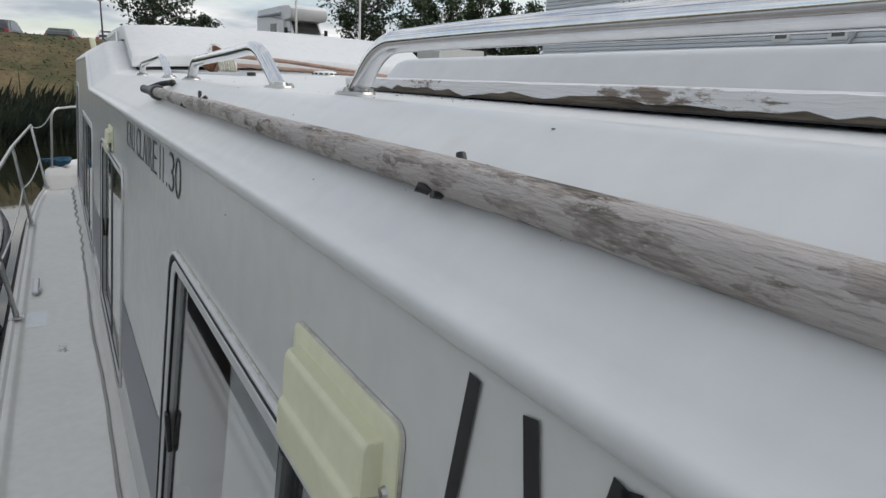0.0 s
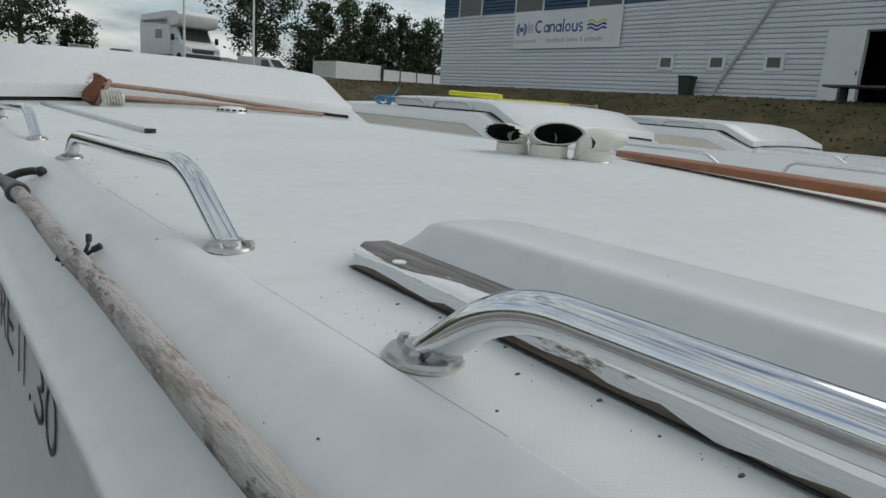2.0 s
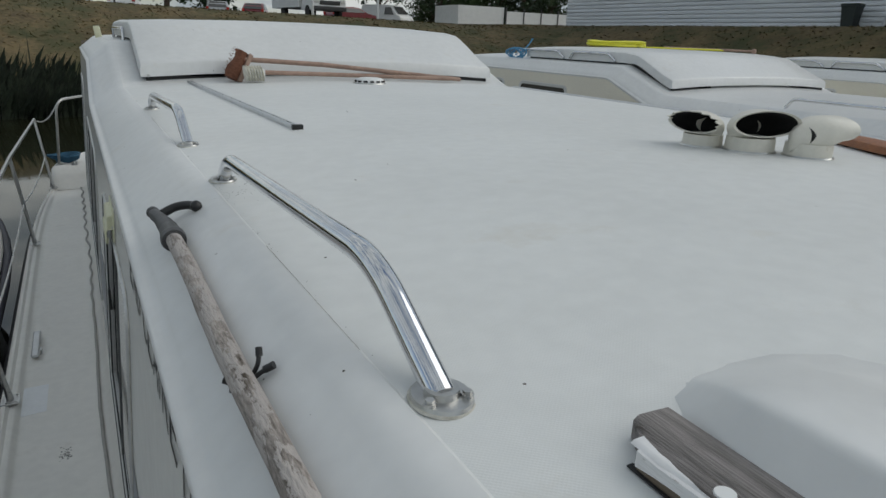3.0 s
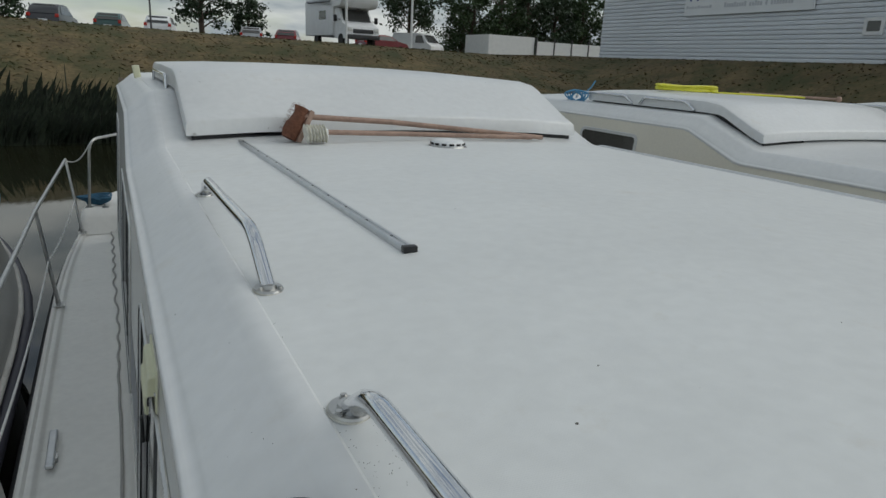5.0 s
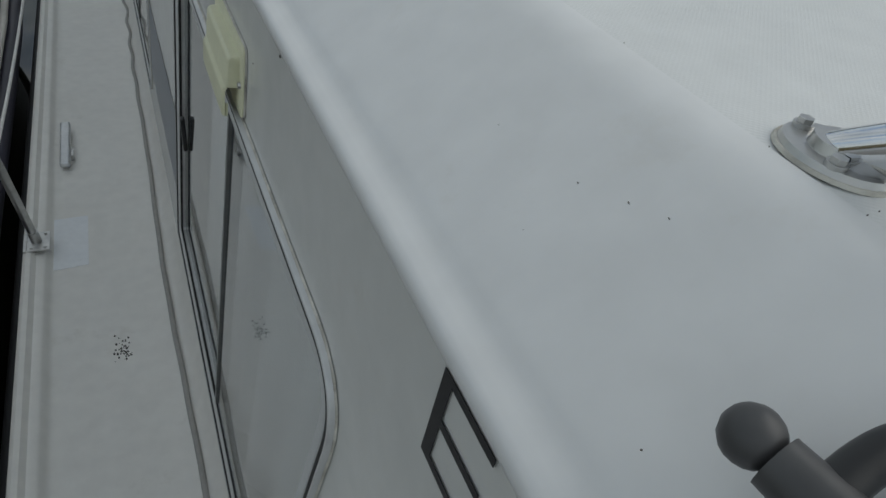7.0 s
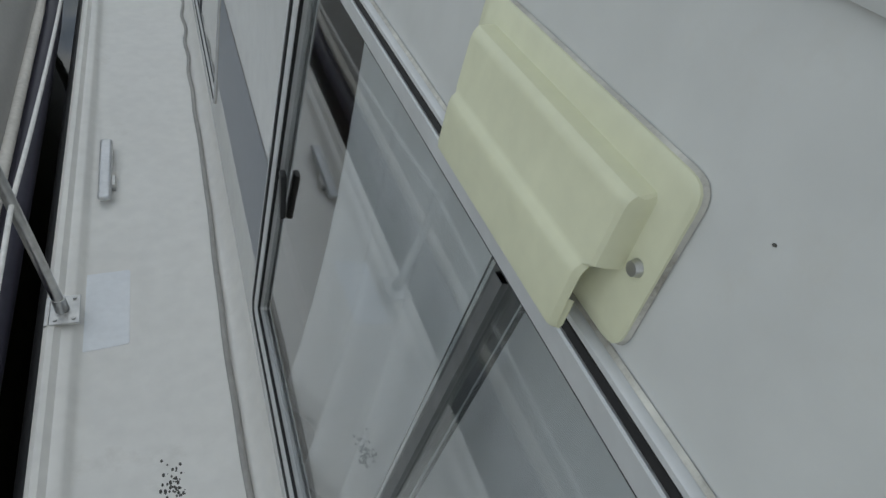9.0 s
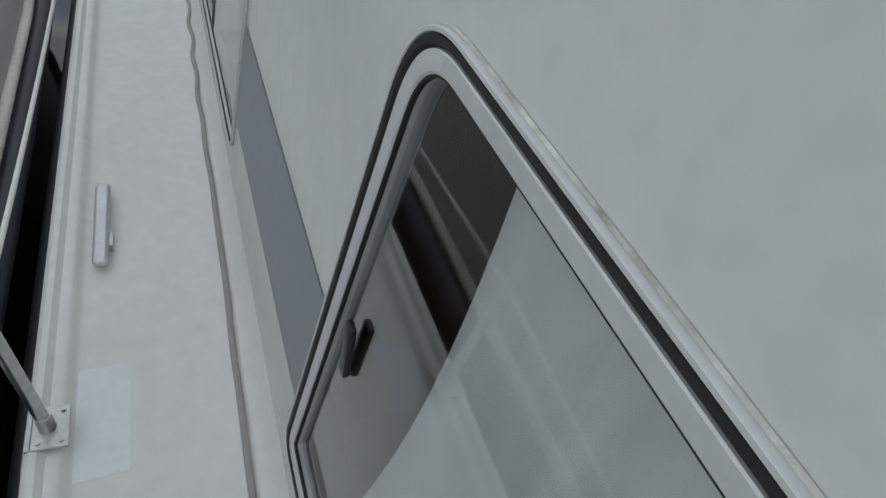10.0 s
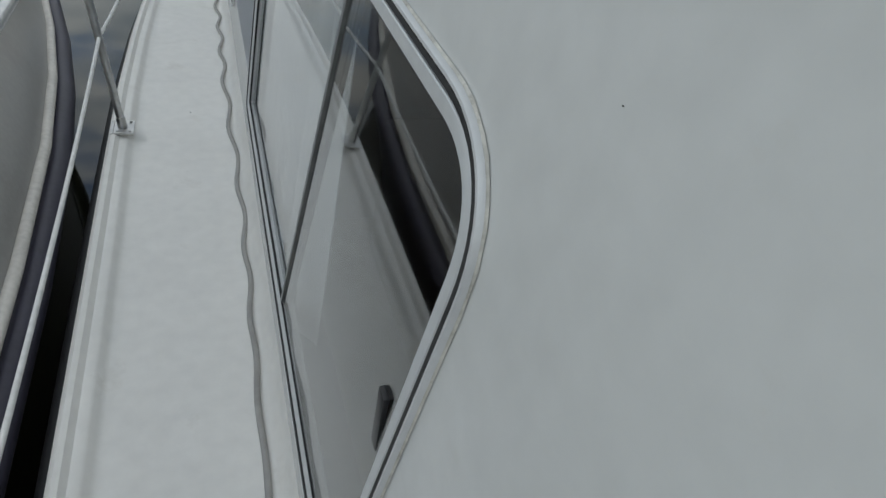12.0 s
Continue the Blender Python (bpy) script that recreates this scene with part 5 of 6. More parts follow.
box(bm, (-0.03, -0.03, 0.0), (0.02, 0.03, 0.10), 0.008, Matrix.Rotation(radians(-8), 4, "Y"))
part("body", bm, M_CREAMPLASTIC, cb, "", 40)

# ---- boat on the outer side ----
nb = thing("neighbour_boat", (-1.6, 3.0, -0.75), "grey-hulled cruiser moored close alongside with navy rubbing band", "boat")
inv = Matrix.Translation((1.6, -3.0, 0.75))


def nb_edge(y):
    """The cruiser's rail line in plan."""
    t = max(0.0, y - 4.4)
    return -0.80 - 0.055 * t ** 2 - (0.010 * max(0.0, 2.5 - y))


ys = [-4, -2, 0, 1.5, 2.5, 3.5, 4.4, 5.0, 5.5, 6.0, 6.5, 7.0, 7.5, 7.9]
bm = bmesh.new()
loft(bm, [[(nb_edge(y) - 0.055, y, 0.03), (nb_edge(y) - 0.085, y, 0.12), (nb_edge(y) - 0.16, y, 0.27), (nb_edge(y) - 0.27, y, 0.40), (nb_edge(y) - 0.42, y, 0.46), (-2.9, y, 0.50)] for y in ys])
bm.transform(inv)
part("topside", bm, M_NEIGHBOUR, nb, "smooth grey rounded topside", 60)
bm = bmesh.new()
tube(bm, [(nb_edge(y) - 0.045, y, 0.02) for y in ys], 0.018, 10)
bm.transform(inv)
part("rail_strip", bm, M_FENDER, nb, "dirty pale rail strip", 60)
bm = bmesh.new()
tube(bm, [(nb_edge(y) - 0.018, y, -0.04) for y in ys], 0.040, 12)
bm.transform(inv)
part("rubbing_band", bm, M_NAVY, nb, "dark navy rubbing band", 60)
bm = bmesh.new()
loft(bm, [[(nb_edge(y) - 0.06, y, -0.07), (nb_edge(y) - 0.12, y, -0.4), (nb_edge(y) - 0.3, y, -0.95)] for y in ys])
bm.transform(inv)
part("lower_hull", bm, M_NAVY, nb, "dark lower hull", 60)
# Cabin out of view, added to cut low sky light on the wall.
bm = bmesh.new()
loft(bm, [[(-1.55, y, 0.44), (-1.60, y, 0.72), (-1.75, y, 0.86), (-2.9, y, 0.9)] for y in (-4, 2, 3.9, 4.2)])
bm.transform(inv)
part("unseen_coachroof", bm, M_NEIGHBOUR, nb, "", 40)
bm = bmesh.new()
box(bm, (-1.36, 6.0, 0.40), (-1.24, 6.16, 0.47), 0.02)
bm.transform(inv)
part("deck_fitting", bm, M_STEEL, nb, "bright steel deck fitting", 50)
bm = bmesh.new()
ball(bm, (-1.42, 7.0, 0.42), 0.30, (0.8, 1.5, 0.75), 24, 14)
for v in bm.verts:
    v.co += 0.03 * noise.noise_vector(v.co * 5)
tagged(part("blue_tarpaulin", bm, M_BLUE, smooth=80), "crumpled blue tarpaulin on the next boat", "tarpaulin")


# ---- boats moored beyond ----
def small_rail(bm, y0, y1, x, z):
    tube(bm, rounded_path([(x, y0, z), (x, y0 + 0.12, z + 0.07), (x, y1 - 0.05, z + 0.07), (x, y1, z)], 0.05, 5), 0.0125, 10)


def moored_boat(at, label, material):
    b = thing("canal_boat", at, label, "boat", "moored canal boats")
    part("hull", hull_mesh(), M_HULL, b, "", 40)
    part("roof", roof_mesh(), M_GEL, b, "white roof", 30)
    for mirror in (False, True):
        bm = bmesh.new()
        rows = []
        for y in (STERN, 3.58, 3.85, 4.15, BOW):
            pr = [(wall_x(z), z) for z in (-0.05, 0.5, wall_top(y))]
            rows.append([(2 * MID - x if mirror else x, y, z) for x, z in pr])
        loft(bm, rows)
        part("cabin_wall", bm, material, b, "cream cabin side", 30)
        part("side_deck", deck_mesh(mirror), M_DECK, b, "", 40)
    part("sliding_roof", hatch_mesh(), M_GEL, b, "white sliding roof", 35)
    # The same drawn shade under this boat's sliding roof.
    part("skirt_shade", hatch_skirt_shadow(), M_RUBBER, b, "black filler drawn as shade under the skirt", 40)
    for y0, y1, z1 in ((4.75, 5.6, 1.27), (5.9, 6.6, 1.27), (1.1, 2.4, 1.0), (-1.4, 0.0, 1.0)):
        lp = [(y0, 0.60), (y1, 0.60), (y1 - 0.05, z1), (y0 - 0.05, z1)]
        bm = bmesh.new()
        ring(bm, [(rounded_loop(lp, 0.08, 0), 0.001), (rounded_loop(lp, 0.08, 0.004), 0.012), (rounded_loop(lp, 0.08, 0.03), 0.010), (rounded_loop(lp, 0.08, 0.034), 0.002)])
        w = part("window", bm, M_ALU_LIGHT, b, "", 40)
        bm = bmesh.new()
        bm.faces.new([bm.verts.new(wall_point(p[0], p[1], 0.005)) for p in rounded_loop(lp, 0.08, 0.03)])
        part("pane", bm, M_DARKGLASS, w, "dark glass", None)
    for y0, y1, x, z in ((0.0, 1.0, 0.0, 1.28), (1.47, 2.4, 0.0, 1.28), (4.3, 5.0, 0.05, 1.53), (5.1, 6.0, 0.05, 1.53), (0.0, 1.0, 2 * MID, 1.28), (1.47, 2.4, 2 * MID, 1.28)):
        bm = bmesh.new()
        small_rail(bm, y0, y1, x, z)
        part("handrail", bm, M_STEEL, b, "steel grab rail", 60)
    return b


boat_b = moored_boat((4.34, 0.30, -0.10), "white canal boat with cream sides and closed sliding roof, moored alongside", M_CREAM)
boat_c = copy_thing(boat_b, pose(8.60, 0.1, -0.13))

# hose, paddle and cord on the next boat
bm = bmesh.new()
random.seed(13)
pts = []
for i in range(240):
    a = i * 0.24
    r = 0.23 + 0.05 * math.sin(a * 0.37) + random.uniform(-0.01, 0.01)
    pts.append((5.30 + 1.5 * r * math.cos(a), 5.60 + 0.6 * r * math.sin(a), 1.562 + 0.012 + 0.045 * i / 240 + 0.006 * math.sin(a * 2.3)))
for k in range(10):
    pts.append((5.45 + 0.09 * k, 5.35 - 0.05 * k, 1.565))
tube(bm, pts, 0.0105, 8)
tagged(part("garden_hose", bm, M_YELLOW, smooth=80), "coiled bright yellow hose on the next boat's roof", "hose")
bm = bmesh.new()
box(bm, (4.75, 6.25, 1.432), (5.75, 6.37, 1.482), 0.015)
tagged(part("wooden_board", bm, M_OAR), "brown wooden board on the next boat's roof", "board")
bm = bmesh.new()
for k in range(5):
    tube(bm, [(4.36 + 0.02 * math.sin(a * 3 + k), 6.20 + 0.13 * math.cos(a) + 0.03 * k, 1.45 + 0.06 * math.sin(a)) for a in (2 * math.pi * i / 20 for i in range(21))], 0.009, 6)
tube(bm, [(4.36, 6.15, 1.47), (4.42, 6.10, 1.55), (4.46, 6.09, 1.62)], 0.008, 6)
tagged(part("tie_rope", bm, M_BLUEROPE, smooth=80), "pale blue cord wound on the grab rail", "rope")
bm = bmesh.new()
tube(bm, [(5.75, 5.30, 1.575), (6.2, 4.95, 1.57), (6.5, 4.72, 1.565)], 0.013, 10)
ball(bm, (6.52, 4.70, 1.565), 0.03)
tagged(part("pole", bm, M_HANDLE, smooth=60), "wooden pole lying on the next boat's roof", "pole")

# ---- ground, water, bank ----
def land_top(x):
    return max(2.28, min(2.56, 2.48 - 0.013 * x))


def land_height(x, y):
    d1 = y - 20.5 - 0.5 * math.sin(x * 0.35)
    d2 = (x - 16.0 - 0.3 * math.sin(y * 0.5)) * 1.25
    d = max(d1, d2) + 0.8 * math.exp(-abs(d1 - d2) * 0.4)
    top = lerp(2.45, land_top(x), smoothstep(22, 17, x) * smoothstep(21, 26, y))
    h = lerp(-1.25, top, max(0.0, min(1.0, (d + 1.2) / 9.5)) ** 0.8)
    if d > 11:
        return top
    return h + 0.06 * noise.noise((x * 0.5, y * 0.5, 0)) * (1 if d < 8 else 0.2)


def ground_axis(lo, hi, step, far):
    v = list(np.arange(lo, hi, step))
    return [-far, -far / 3, -far / 8] + v + [far / 8, far / 3, far] if lo > -far / 8 else v


bm = bmesh.new()
xs = [-1500, -500, -200, -100, -60] + [x * 1.0 for x in range(-40, 61)] + [90, 160, 500, 1500]
ys = [-1500, -500, -200, -100, -60] + [y * 1.0 for y in range(-40, 61)] + [90, 160, 500, 1500]
loft(bm, [[(x, y, land_height(x, y) if x > -900 else land_height(-40, y)) for x in xs] for y in ys])
tagged(part("ground", bm, M_GRASS, smooth=80), "dry grassy canal bank rising to level ground", "ground", kind="structure")
bm = bmesh.new()
loft(bm, [[(-1400, -1400, -0.75), (1400, -1400, -0.75)], [(-1400, 60, -0.75), (1400, 60, -0.75)]])
tagged(part("water", bm, M_WATER, smooth=None), "dark still canal water", "water", kind="structure")
bm = bmesh.new()
loft(bm, [[(x, 38 if x > 20 else 33.5, land_top(x) + 0.025) for x in (-60, -6.2, 15.4, 30)], [(x, 80, land_top(x) + 0.025) for x in (-60, -6.2, 15.4, 30)]])
tagged(part("pavement", bm, M_ASPHALT, smooth=None), "grey asphalt parking ground above the bank", "parking ground", kind="structure")

# reeds along the water's edge
bm = bmesh.new()
random.seed(31)
for k in range(15000):
    x = random.uniform(-16, 13)
    y = 20.2 + 0.5 * math.sin(x * 0.35) + abs(random.gauss(0, 0.9)) - 0.4
    z = max(-0.78, land_height(x, y) - 0.05)
    hgt = random.uniform(0.45, 0.95)
    a, lean = random.uniform(0, 6.28), random.uniform(0, 0.4)
    w = random.uniform(0.03, 0.07)
    dx_, dy_ = w * math.cos(a), w * math.sin(a)
    v = [bm.verts.new((x - dx_, y - dy_, z)), bm.verts.new((x + dx_, y + dy_, z)), bm.verts.new((x + dx_ * 0.6 + lean * 0.4, y + dy_ + lean * 0.2 * math.sin(a), z + hgt * 0.65)),
         bm.verts.new((x + lean, y + lean * math.sin(a), z + hgt))]
    bm.faces.new((v[0], v[1], v[2]))
    bm.faces.new((v[0], v[2], v[3]))
tagged(part("reeds", bm, M_REED, smooth=None), "dense dark green reeds at the water's edge", "reeds", kind="stuff")
# tussocks of dry grass
bm = bmesh.new()
for k in range(26000):
    if k % 3:
        x, y = random.uniform(-16, 20), random.uniform(21, 31.5)
    else:
        x, y = random.uniform(16.5, 25), random.uniform(-4, 33)
    z = land_height(x, y) - 0.02
    hgt, a, w = random.uniform(0.02, 0.06), random.uniform(0, 6.28), random.uniform(0.04, 0.09)
    lean = random.uniform(-0.12, 0.12)
    bm.faces.new((bm.verts.new((x - w * math.cos(a), y - w * math.sin(a), z)), bm.verts.new((x + w * math.cos(a), y + w * math.sin(a), z)), bm.verts.new((x + lean, y + lean * 0.5, z + hgt))))
tagged(part("grass", bm, M_GRASS, smooth=None), "tufts of dry yellowish grass on the bank", "grass", kind="stuff")

# ---- boatyard building ----
BX, BY0, BY1, BZ = 25.75, 32.3, -6.0, 2.42
hall = thing("boatyard_hall", (BX, 14, BZ), "long white and dark blue metal-clad boatyard hall", "building")
hinv = Matrix.Translation((-BX, -14, -BZ))


def hall_part(name, bm, material, parent=None, label="", smooth=None):
    bm.transform(hinv)
    return part(name, bm, material, parent or hall, label, smooth)


DOOR_Y0, DOOR_Y1 = 6.1, 8.80
EAVE = 10.0
bm = bmesh.new()
box(bm, (BX + 0.06, DOOR_Y1, BZ - 0.3), (BX + 0.3, BY0 - 0.02, EAVE))
box(bm, (BX + 0.06, BY1, BZ - 0.3), (BX + 0.3, DOOR_Y0, EAVE))
box(bm, (BX + 0.06, DOOR_Y0, BZ + 2.55), (BX + 0.3, DOOR_Y1, EAVE))
box(bm, (BX + 0.06, BY0 - 0.3, BZ - 0.3), (BX + 18, BY0, EAVE))
box(bm, (BX + 17.7, BY1, BZ - 0.3), (BX + 18, BY0, EAVE))
box(bm, (BX + 0.06, BY1, BZ - 0.3), (BX + 18, BY1 + 0.3, EAVE))
hall_part("wall", bm, M_CLAD, label="wall behind the cladding")
bm = bmesh.new()
vs = loft(bm, [[(BX - 1.5, y, EAVE - 0.1), (BX - 1.5, y, EAVE + 0.05), (BX + 9, y, EAVE + 2.2), (BX + 19, y, EAVE + 0.05), (BX + 19, y, EAVE - 0.1), (BX + 9, y, EAVE + 2.0)] for y in (BY1 - 0.6, BY0 + 2.6)], closed=True)
bm.faces.new(vs[0])
bm.faces.new(vs[1])
hall_part("roof", bm, M_CLAD, label="projecting pale roof")
bm = bmesh.new()
tube(bm, [(BX - 0.02, BY0 + 0.05, EAVE - 1.15), (BX - 0.3, BY0 + 1.7, EAVE - 0.05)], 0.06, 8)
hall_part("eave_brace", bm, M_WHITE)
bm = bmesh.new()
box(bm, (BX + 0.3, DOOR_Y0 - 3, BZ - 0.1), (BX + 6, DOOR_Y1 + 3, BZ - 0.05))
box(bm, (BX + 5.9, DOOR_Y0 - 3, BZ), (BX + 6, DOOR_Y1 + 3, BZ + 4))
hall_part("dark_interior", bm, M_DARKIN, label="unlit inside of the hall")

WALLTOP = BZ + 4.12
openings = []


def hall_window(y0, y1, z0, z1, label, glass=M_DARKGLASS, fw=0.09):
    w = hall_part("window", box(box(box(box(bmesh.new(), (BX - 0.10, y0, z0), (BX + 0.06, y0 + fw, z1)), (BX - 0.10, y1 - fw, z0), (BX + 0.06, y1, z1)),
                                    (BX - 0.10, y0 + fw, z0), (BX + 0.06, y1 - fw, z0 + fw)), (BX - 0.10, y0 + fw, z1 - fw), (BX + 0.06, y1 - fw, z1)), M_WHITE, label=label)
    bm = bmesh.new()
    box(bm, (BX - 0.075, y0 + fw, z0 + fw), (BX - 0.055, y1 - fw, z1 - fw))
    bm.transform(hinv)
    part("pane", bm, glass, w, "dark glass", None)
    return w


for y0, y1 in ((28.8, 30.85), (24.05, 26.15), (19.1, 21.2)):
    hall_window(y0, y1, BZ + 3.98, BZ + 6.08, "tall upper window")
for y0 in (16.10, 13.74, 11.40):
    hall_window(y0, y0 + 0.78, BZ + 1.16, BZ + 1.80, "small square window", fw=0.13)
# door leaf, slid open
bm = bmesh.new()
box(bm, (BX - 0.14, DOOR_Y1 - 0.05, BZ + 0.15), (BX - 0.07, DOOR_Y1 + 1.20, BZ + 2.58), 0.01)
dl = hall_part("door", bm, M_WHITE, label="white door leaf standing open")
bm = bmesh.new()
box(bm, (BX - 0.18, DOOR_Y1 + 0.02, BZ + 1.05), (BX - 0.14, DOOR_Y1 + 0.06, BZ + 1.2), 0.005)
bm.transform(hinv)
part("door_handle", bm, M_DARKGREY, dl)
# sloping downpipe
bm = bmesh.new()
tube(bm, rounded_path([(BX - 0.12, 14.05, BZ - 0.1), (BX - 0.12, 14.0, BZ + 0.45), (BX - 0.12, 11.75, WALLTOP + 0.3), (BX - 0.12, 9.7, EAVE - 0.15)], 0.2, 5), 0.065, 10)
hall_part("downpipe", bm, M_SIGNGREY, label="sloping grey downpipe", smooth=60)
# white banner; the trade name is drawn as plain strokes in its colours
SZ = BZ + 2.18
sg = hall_part("sign_board", box(bmesh.new(), (BX - 0.14, 19.03, SZ), (BX - 0.09, 26.03, SZ + 1.80), 0.01), M_SIGN, label="white banner with blue name and wave mark")


def sign_part(name, bm, material, label=""):
    bm.transform(hinv)
    return part(name, bm, material, sg, label, None)


def bowl(bm, y, z, r, a0, a1, w=0.085, squash=1.0):
    """A flat curved stroke on the banner; y falls as the writing runs on."""
    rows = []
    for i in range(13):
        a = radians(lerp(a0, a1, i / 12))
        rows.append([(BX - 0.147, y - q * math.cos(a) * squash, z + q * math.sin(a)) for q in (r - w / 2, r + w / 2)])
    loft(bm, rows)
    return bm


def stem(bm, y, z0, z1, w=0.085):
    return box(bm, (BX - 0.150, y - w / 2, z0), (BX - 0.143, y + w / 2, z1))


NB = SZ + 0.78                   # foot of the writing
for y, kind in ((24.18, "C"), (23.68, "a"), (23.27, "n"), (22.86, "a"), (22.54, "l"), (22.24, "o"), (21.80, "u"), (21.42, "s")):
    b2 = bmesh.new()
    if kind == "C":
        bowl(b2, y, NB + 0.30, 0.27, 50, 310, 0.10, 0.9)
    elif kind in "ao":
        bowl(b2, y, NB + 0.20, 0.165, 0, 360, 0.085, 0.9)
        if kind == "a":
            stem(b2, y - 0.16, NB, NB + 0.40)
    elif kind == "n":
        stem(b2, y + 0.14, NB, NB + 0.40)
        bowl(b2, y, NB + 0.24, 0.14, 0, 180)
        stem(b2, y - 0.14, NB, NB + 0.25)
    elif kind == "u":
        stem(b2, y + 0.14, NB + 0.15, NB + 0.40)
        bowl(b2, y, NB + 0.16, 0.14, 180, 360)
        stem(b2, y - 0.14, NB, NB + 0.40)
    elif kind == "l":
        stem(b2, y, NB, NB + 0.62)
    else:
        bowl(b2, y, NB + 0.29, 0.10, 30, 270, 0.075)
        bowl(b2, y, NB + 0.11, 0.10, -150, 90, 0.075)
    sign_part("name_stroke", b2, M_SIGNBLUE)
for k, mm in enumerate((M_SIGNYELLOW, M_SIGNBLUE, M_SIGNBLUE)):
    b2 = bmesh.new()
    loft(b2, [[(BX - 0.147, 21.02 - 1.15 * i / 24, NB + 0.42 - 0.17 * k + 0.06 * math.sin(i / 24 * 3 * math.pi) + d) for d in (-0.05, 0.05)] for i in range(25)])
    sign_part("wave_mark", b2, mm)
b2 = bmesh.new()
for a0 in (-60, 120):
    bowl(b2, 25.45, NB + 0.20, 0.34, a0, a0 + 120, 0.10)
    bowl(b2, 25.45, NB + 0.20, 0.21, a0 + 10, a0 + 110, 0.07)
box(b2, (BX - 0.150, 25.33, NB + 0.10), (BX - 0.145, 25.57, NB + 0.30))
sign_part("round_mark", b2, M_SIGNBLUE, "round blue mark")
for y0, y1, z, hh, n_ in ((25.9, 24.3, 0.32, 0.10, 9), (23.6, 20.0, 0.30, 0.16, 26), (24.98, 24.55, 0.80, 0.42, 3)):
    for k in range(n_):
        if n_ > 9 and k in (9, 15, 17):
            continue
        b2 = bmesh.new()
        w_ = (y0 - y1) / n_
        box(b2, (BX - 0.149, y0 - w_ * (k + 0.72), SZ + z), (BX - 0.143, y0 - w_ * k, SZ + z + hh * (1.0 if k % 4 else 1.35)))
        sign_part("text_bar", b2, M_SIGNGREY)

# horizontal cladding boards, each a shallow profile
def board_mesh(y0, y1, material):
    b3 = bmesh.new()
    hgt = 0.19
    vs = loft(b3, [[(0.05, y, 0.0), (-0.035, y, 0.012), (-0.05, y, 0.03), (-0.05, y, 0.125), (-0.03, y, 0.15), (0.0, y, 0.165), (0.0, y, hgt), (0.05, y, hgt)] for y in (y0, y1)], closed=True)
    return mesh_of("cladding_board", b3, material, None)


full_w, full_b = board_mesh(BY1, BY0, M_CLAD), board_mesh(BY1, BY0, M_CLADBLUE)
north_w = board_mesh(DOOR_Y1 - 0.02, BY0, M_CLAD)
south_w = board_mesh(BY1, DOOR_Y0, M_CLAD)
zz = BZ - 0.1
while zz < EAVE - 0.1:
    if zz < BZ + 2.40:
        use = (north_w, south_w)
    elif zz < WALLTOP - 0.1:
        use = (full_w,)
    else:
        use = (full_b,)
    for me in use:
        ob = new("cladding_board", me)
        ob.parent = hall
        ob.location = Vector((BX, 0, zz)) - Vector((BX, 14, BZ))
    zz += 0.19

bn = thing("wheeled_bin", (BX - 0.6, 15.0, BZ + 0.03), "dark plastic wheelie bin beside the hall", "bin")
bn.scale = (0.8, 0.8, 0.8)
bm = bmesh.new()
vs = loft(bm, [[(sx * w_, sy * w_ * 1.1, z) for sx, sy in ((-1, -1), (1, -1), (1, 1), (-1, 1))] for w_, z in ((0.24, 0.06), (0.31, 0.95), (0.34, 0.97), (0.34, 1.02))], closed=True)
bm.faces.new(vs[0])
part("body", bm, M_BIN, bn, "", 30)
bm = bmesh.new()
box(bm, (-0.36, -0.37, 1.02), (0.34, 0.37, 1.09), 0.02)
part("lid", bm, M_BIN, bn, "", 40)
for s in (-1, 1):
    bm = bmesh.new()
    cyl(bm, (0.25, s * 0.24, 0.1), (0.25, s * 0.30, 0.1), 0.1, n=16)
    part("wheel", bm, M_TYRE, bn)
bench = thing("picnic_table", (BX - 3.0, 7.25, 2.40), "dark weathered picnic table on the bank", "table")
bm = bmesh.new()
box(bm, (-0.4, -1.2, 0.46), (0.4, 1.3, 0.53), 0.01)
part("tabletop", bm, M_DARKGREY, bench)
for s in (-0.8, 0.8):
    bm = bmesh.new()
    box(bm, (-0.35, s - 0.04, -0.1), (0.35, s + 0.04, 0.46), 0.01)
    part("leg", bm, M_DARKGREY, bench)

# ---- white wall and fence beyond ----
bm = bmesh.new()
box(bm, (29.3, 51.0, 2.2), (33.6, 51.3, 4.35), 0.02)
box(bm, (28.95, 51.0, 2.2), (29.3, 55.2, 4.35), 0.02)
tagged(part("white_container", bm, M_WHITE, smooth=None), "long white painted wall beside the trees", "wall", kind="structure")
fence = thing("fence", (33.75, 50.9, 2.35), "dark post fence with pale panels", "fence")
for k in range(6):
    bm = bmesh.new()
    box(bm, (k * 1.9 - 0.05, -0.05, -0.1), (k * 1.9 + 0.05, 0.05, 2.0))
    part("post", bm, M_DARKGREY, fence)
    bm = bmesh.new()
    box(bm, (k * 1.9 + 0.05, 0.0, 0.1), (k * 1.9 + 1.85, 0.04, 1.70))
    part("panel", bm, M_WHITE, fence)


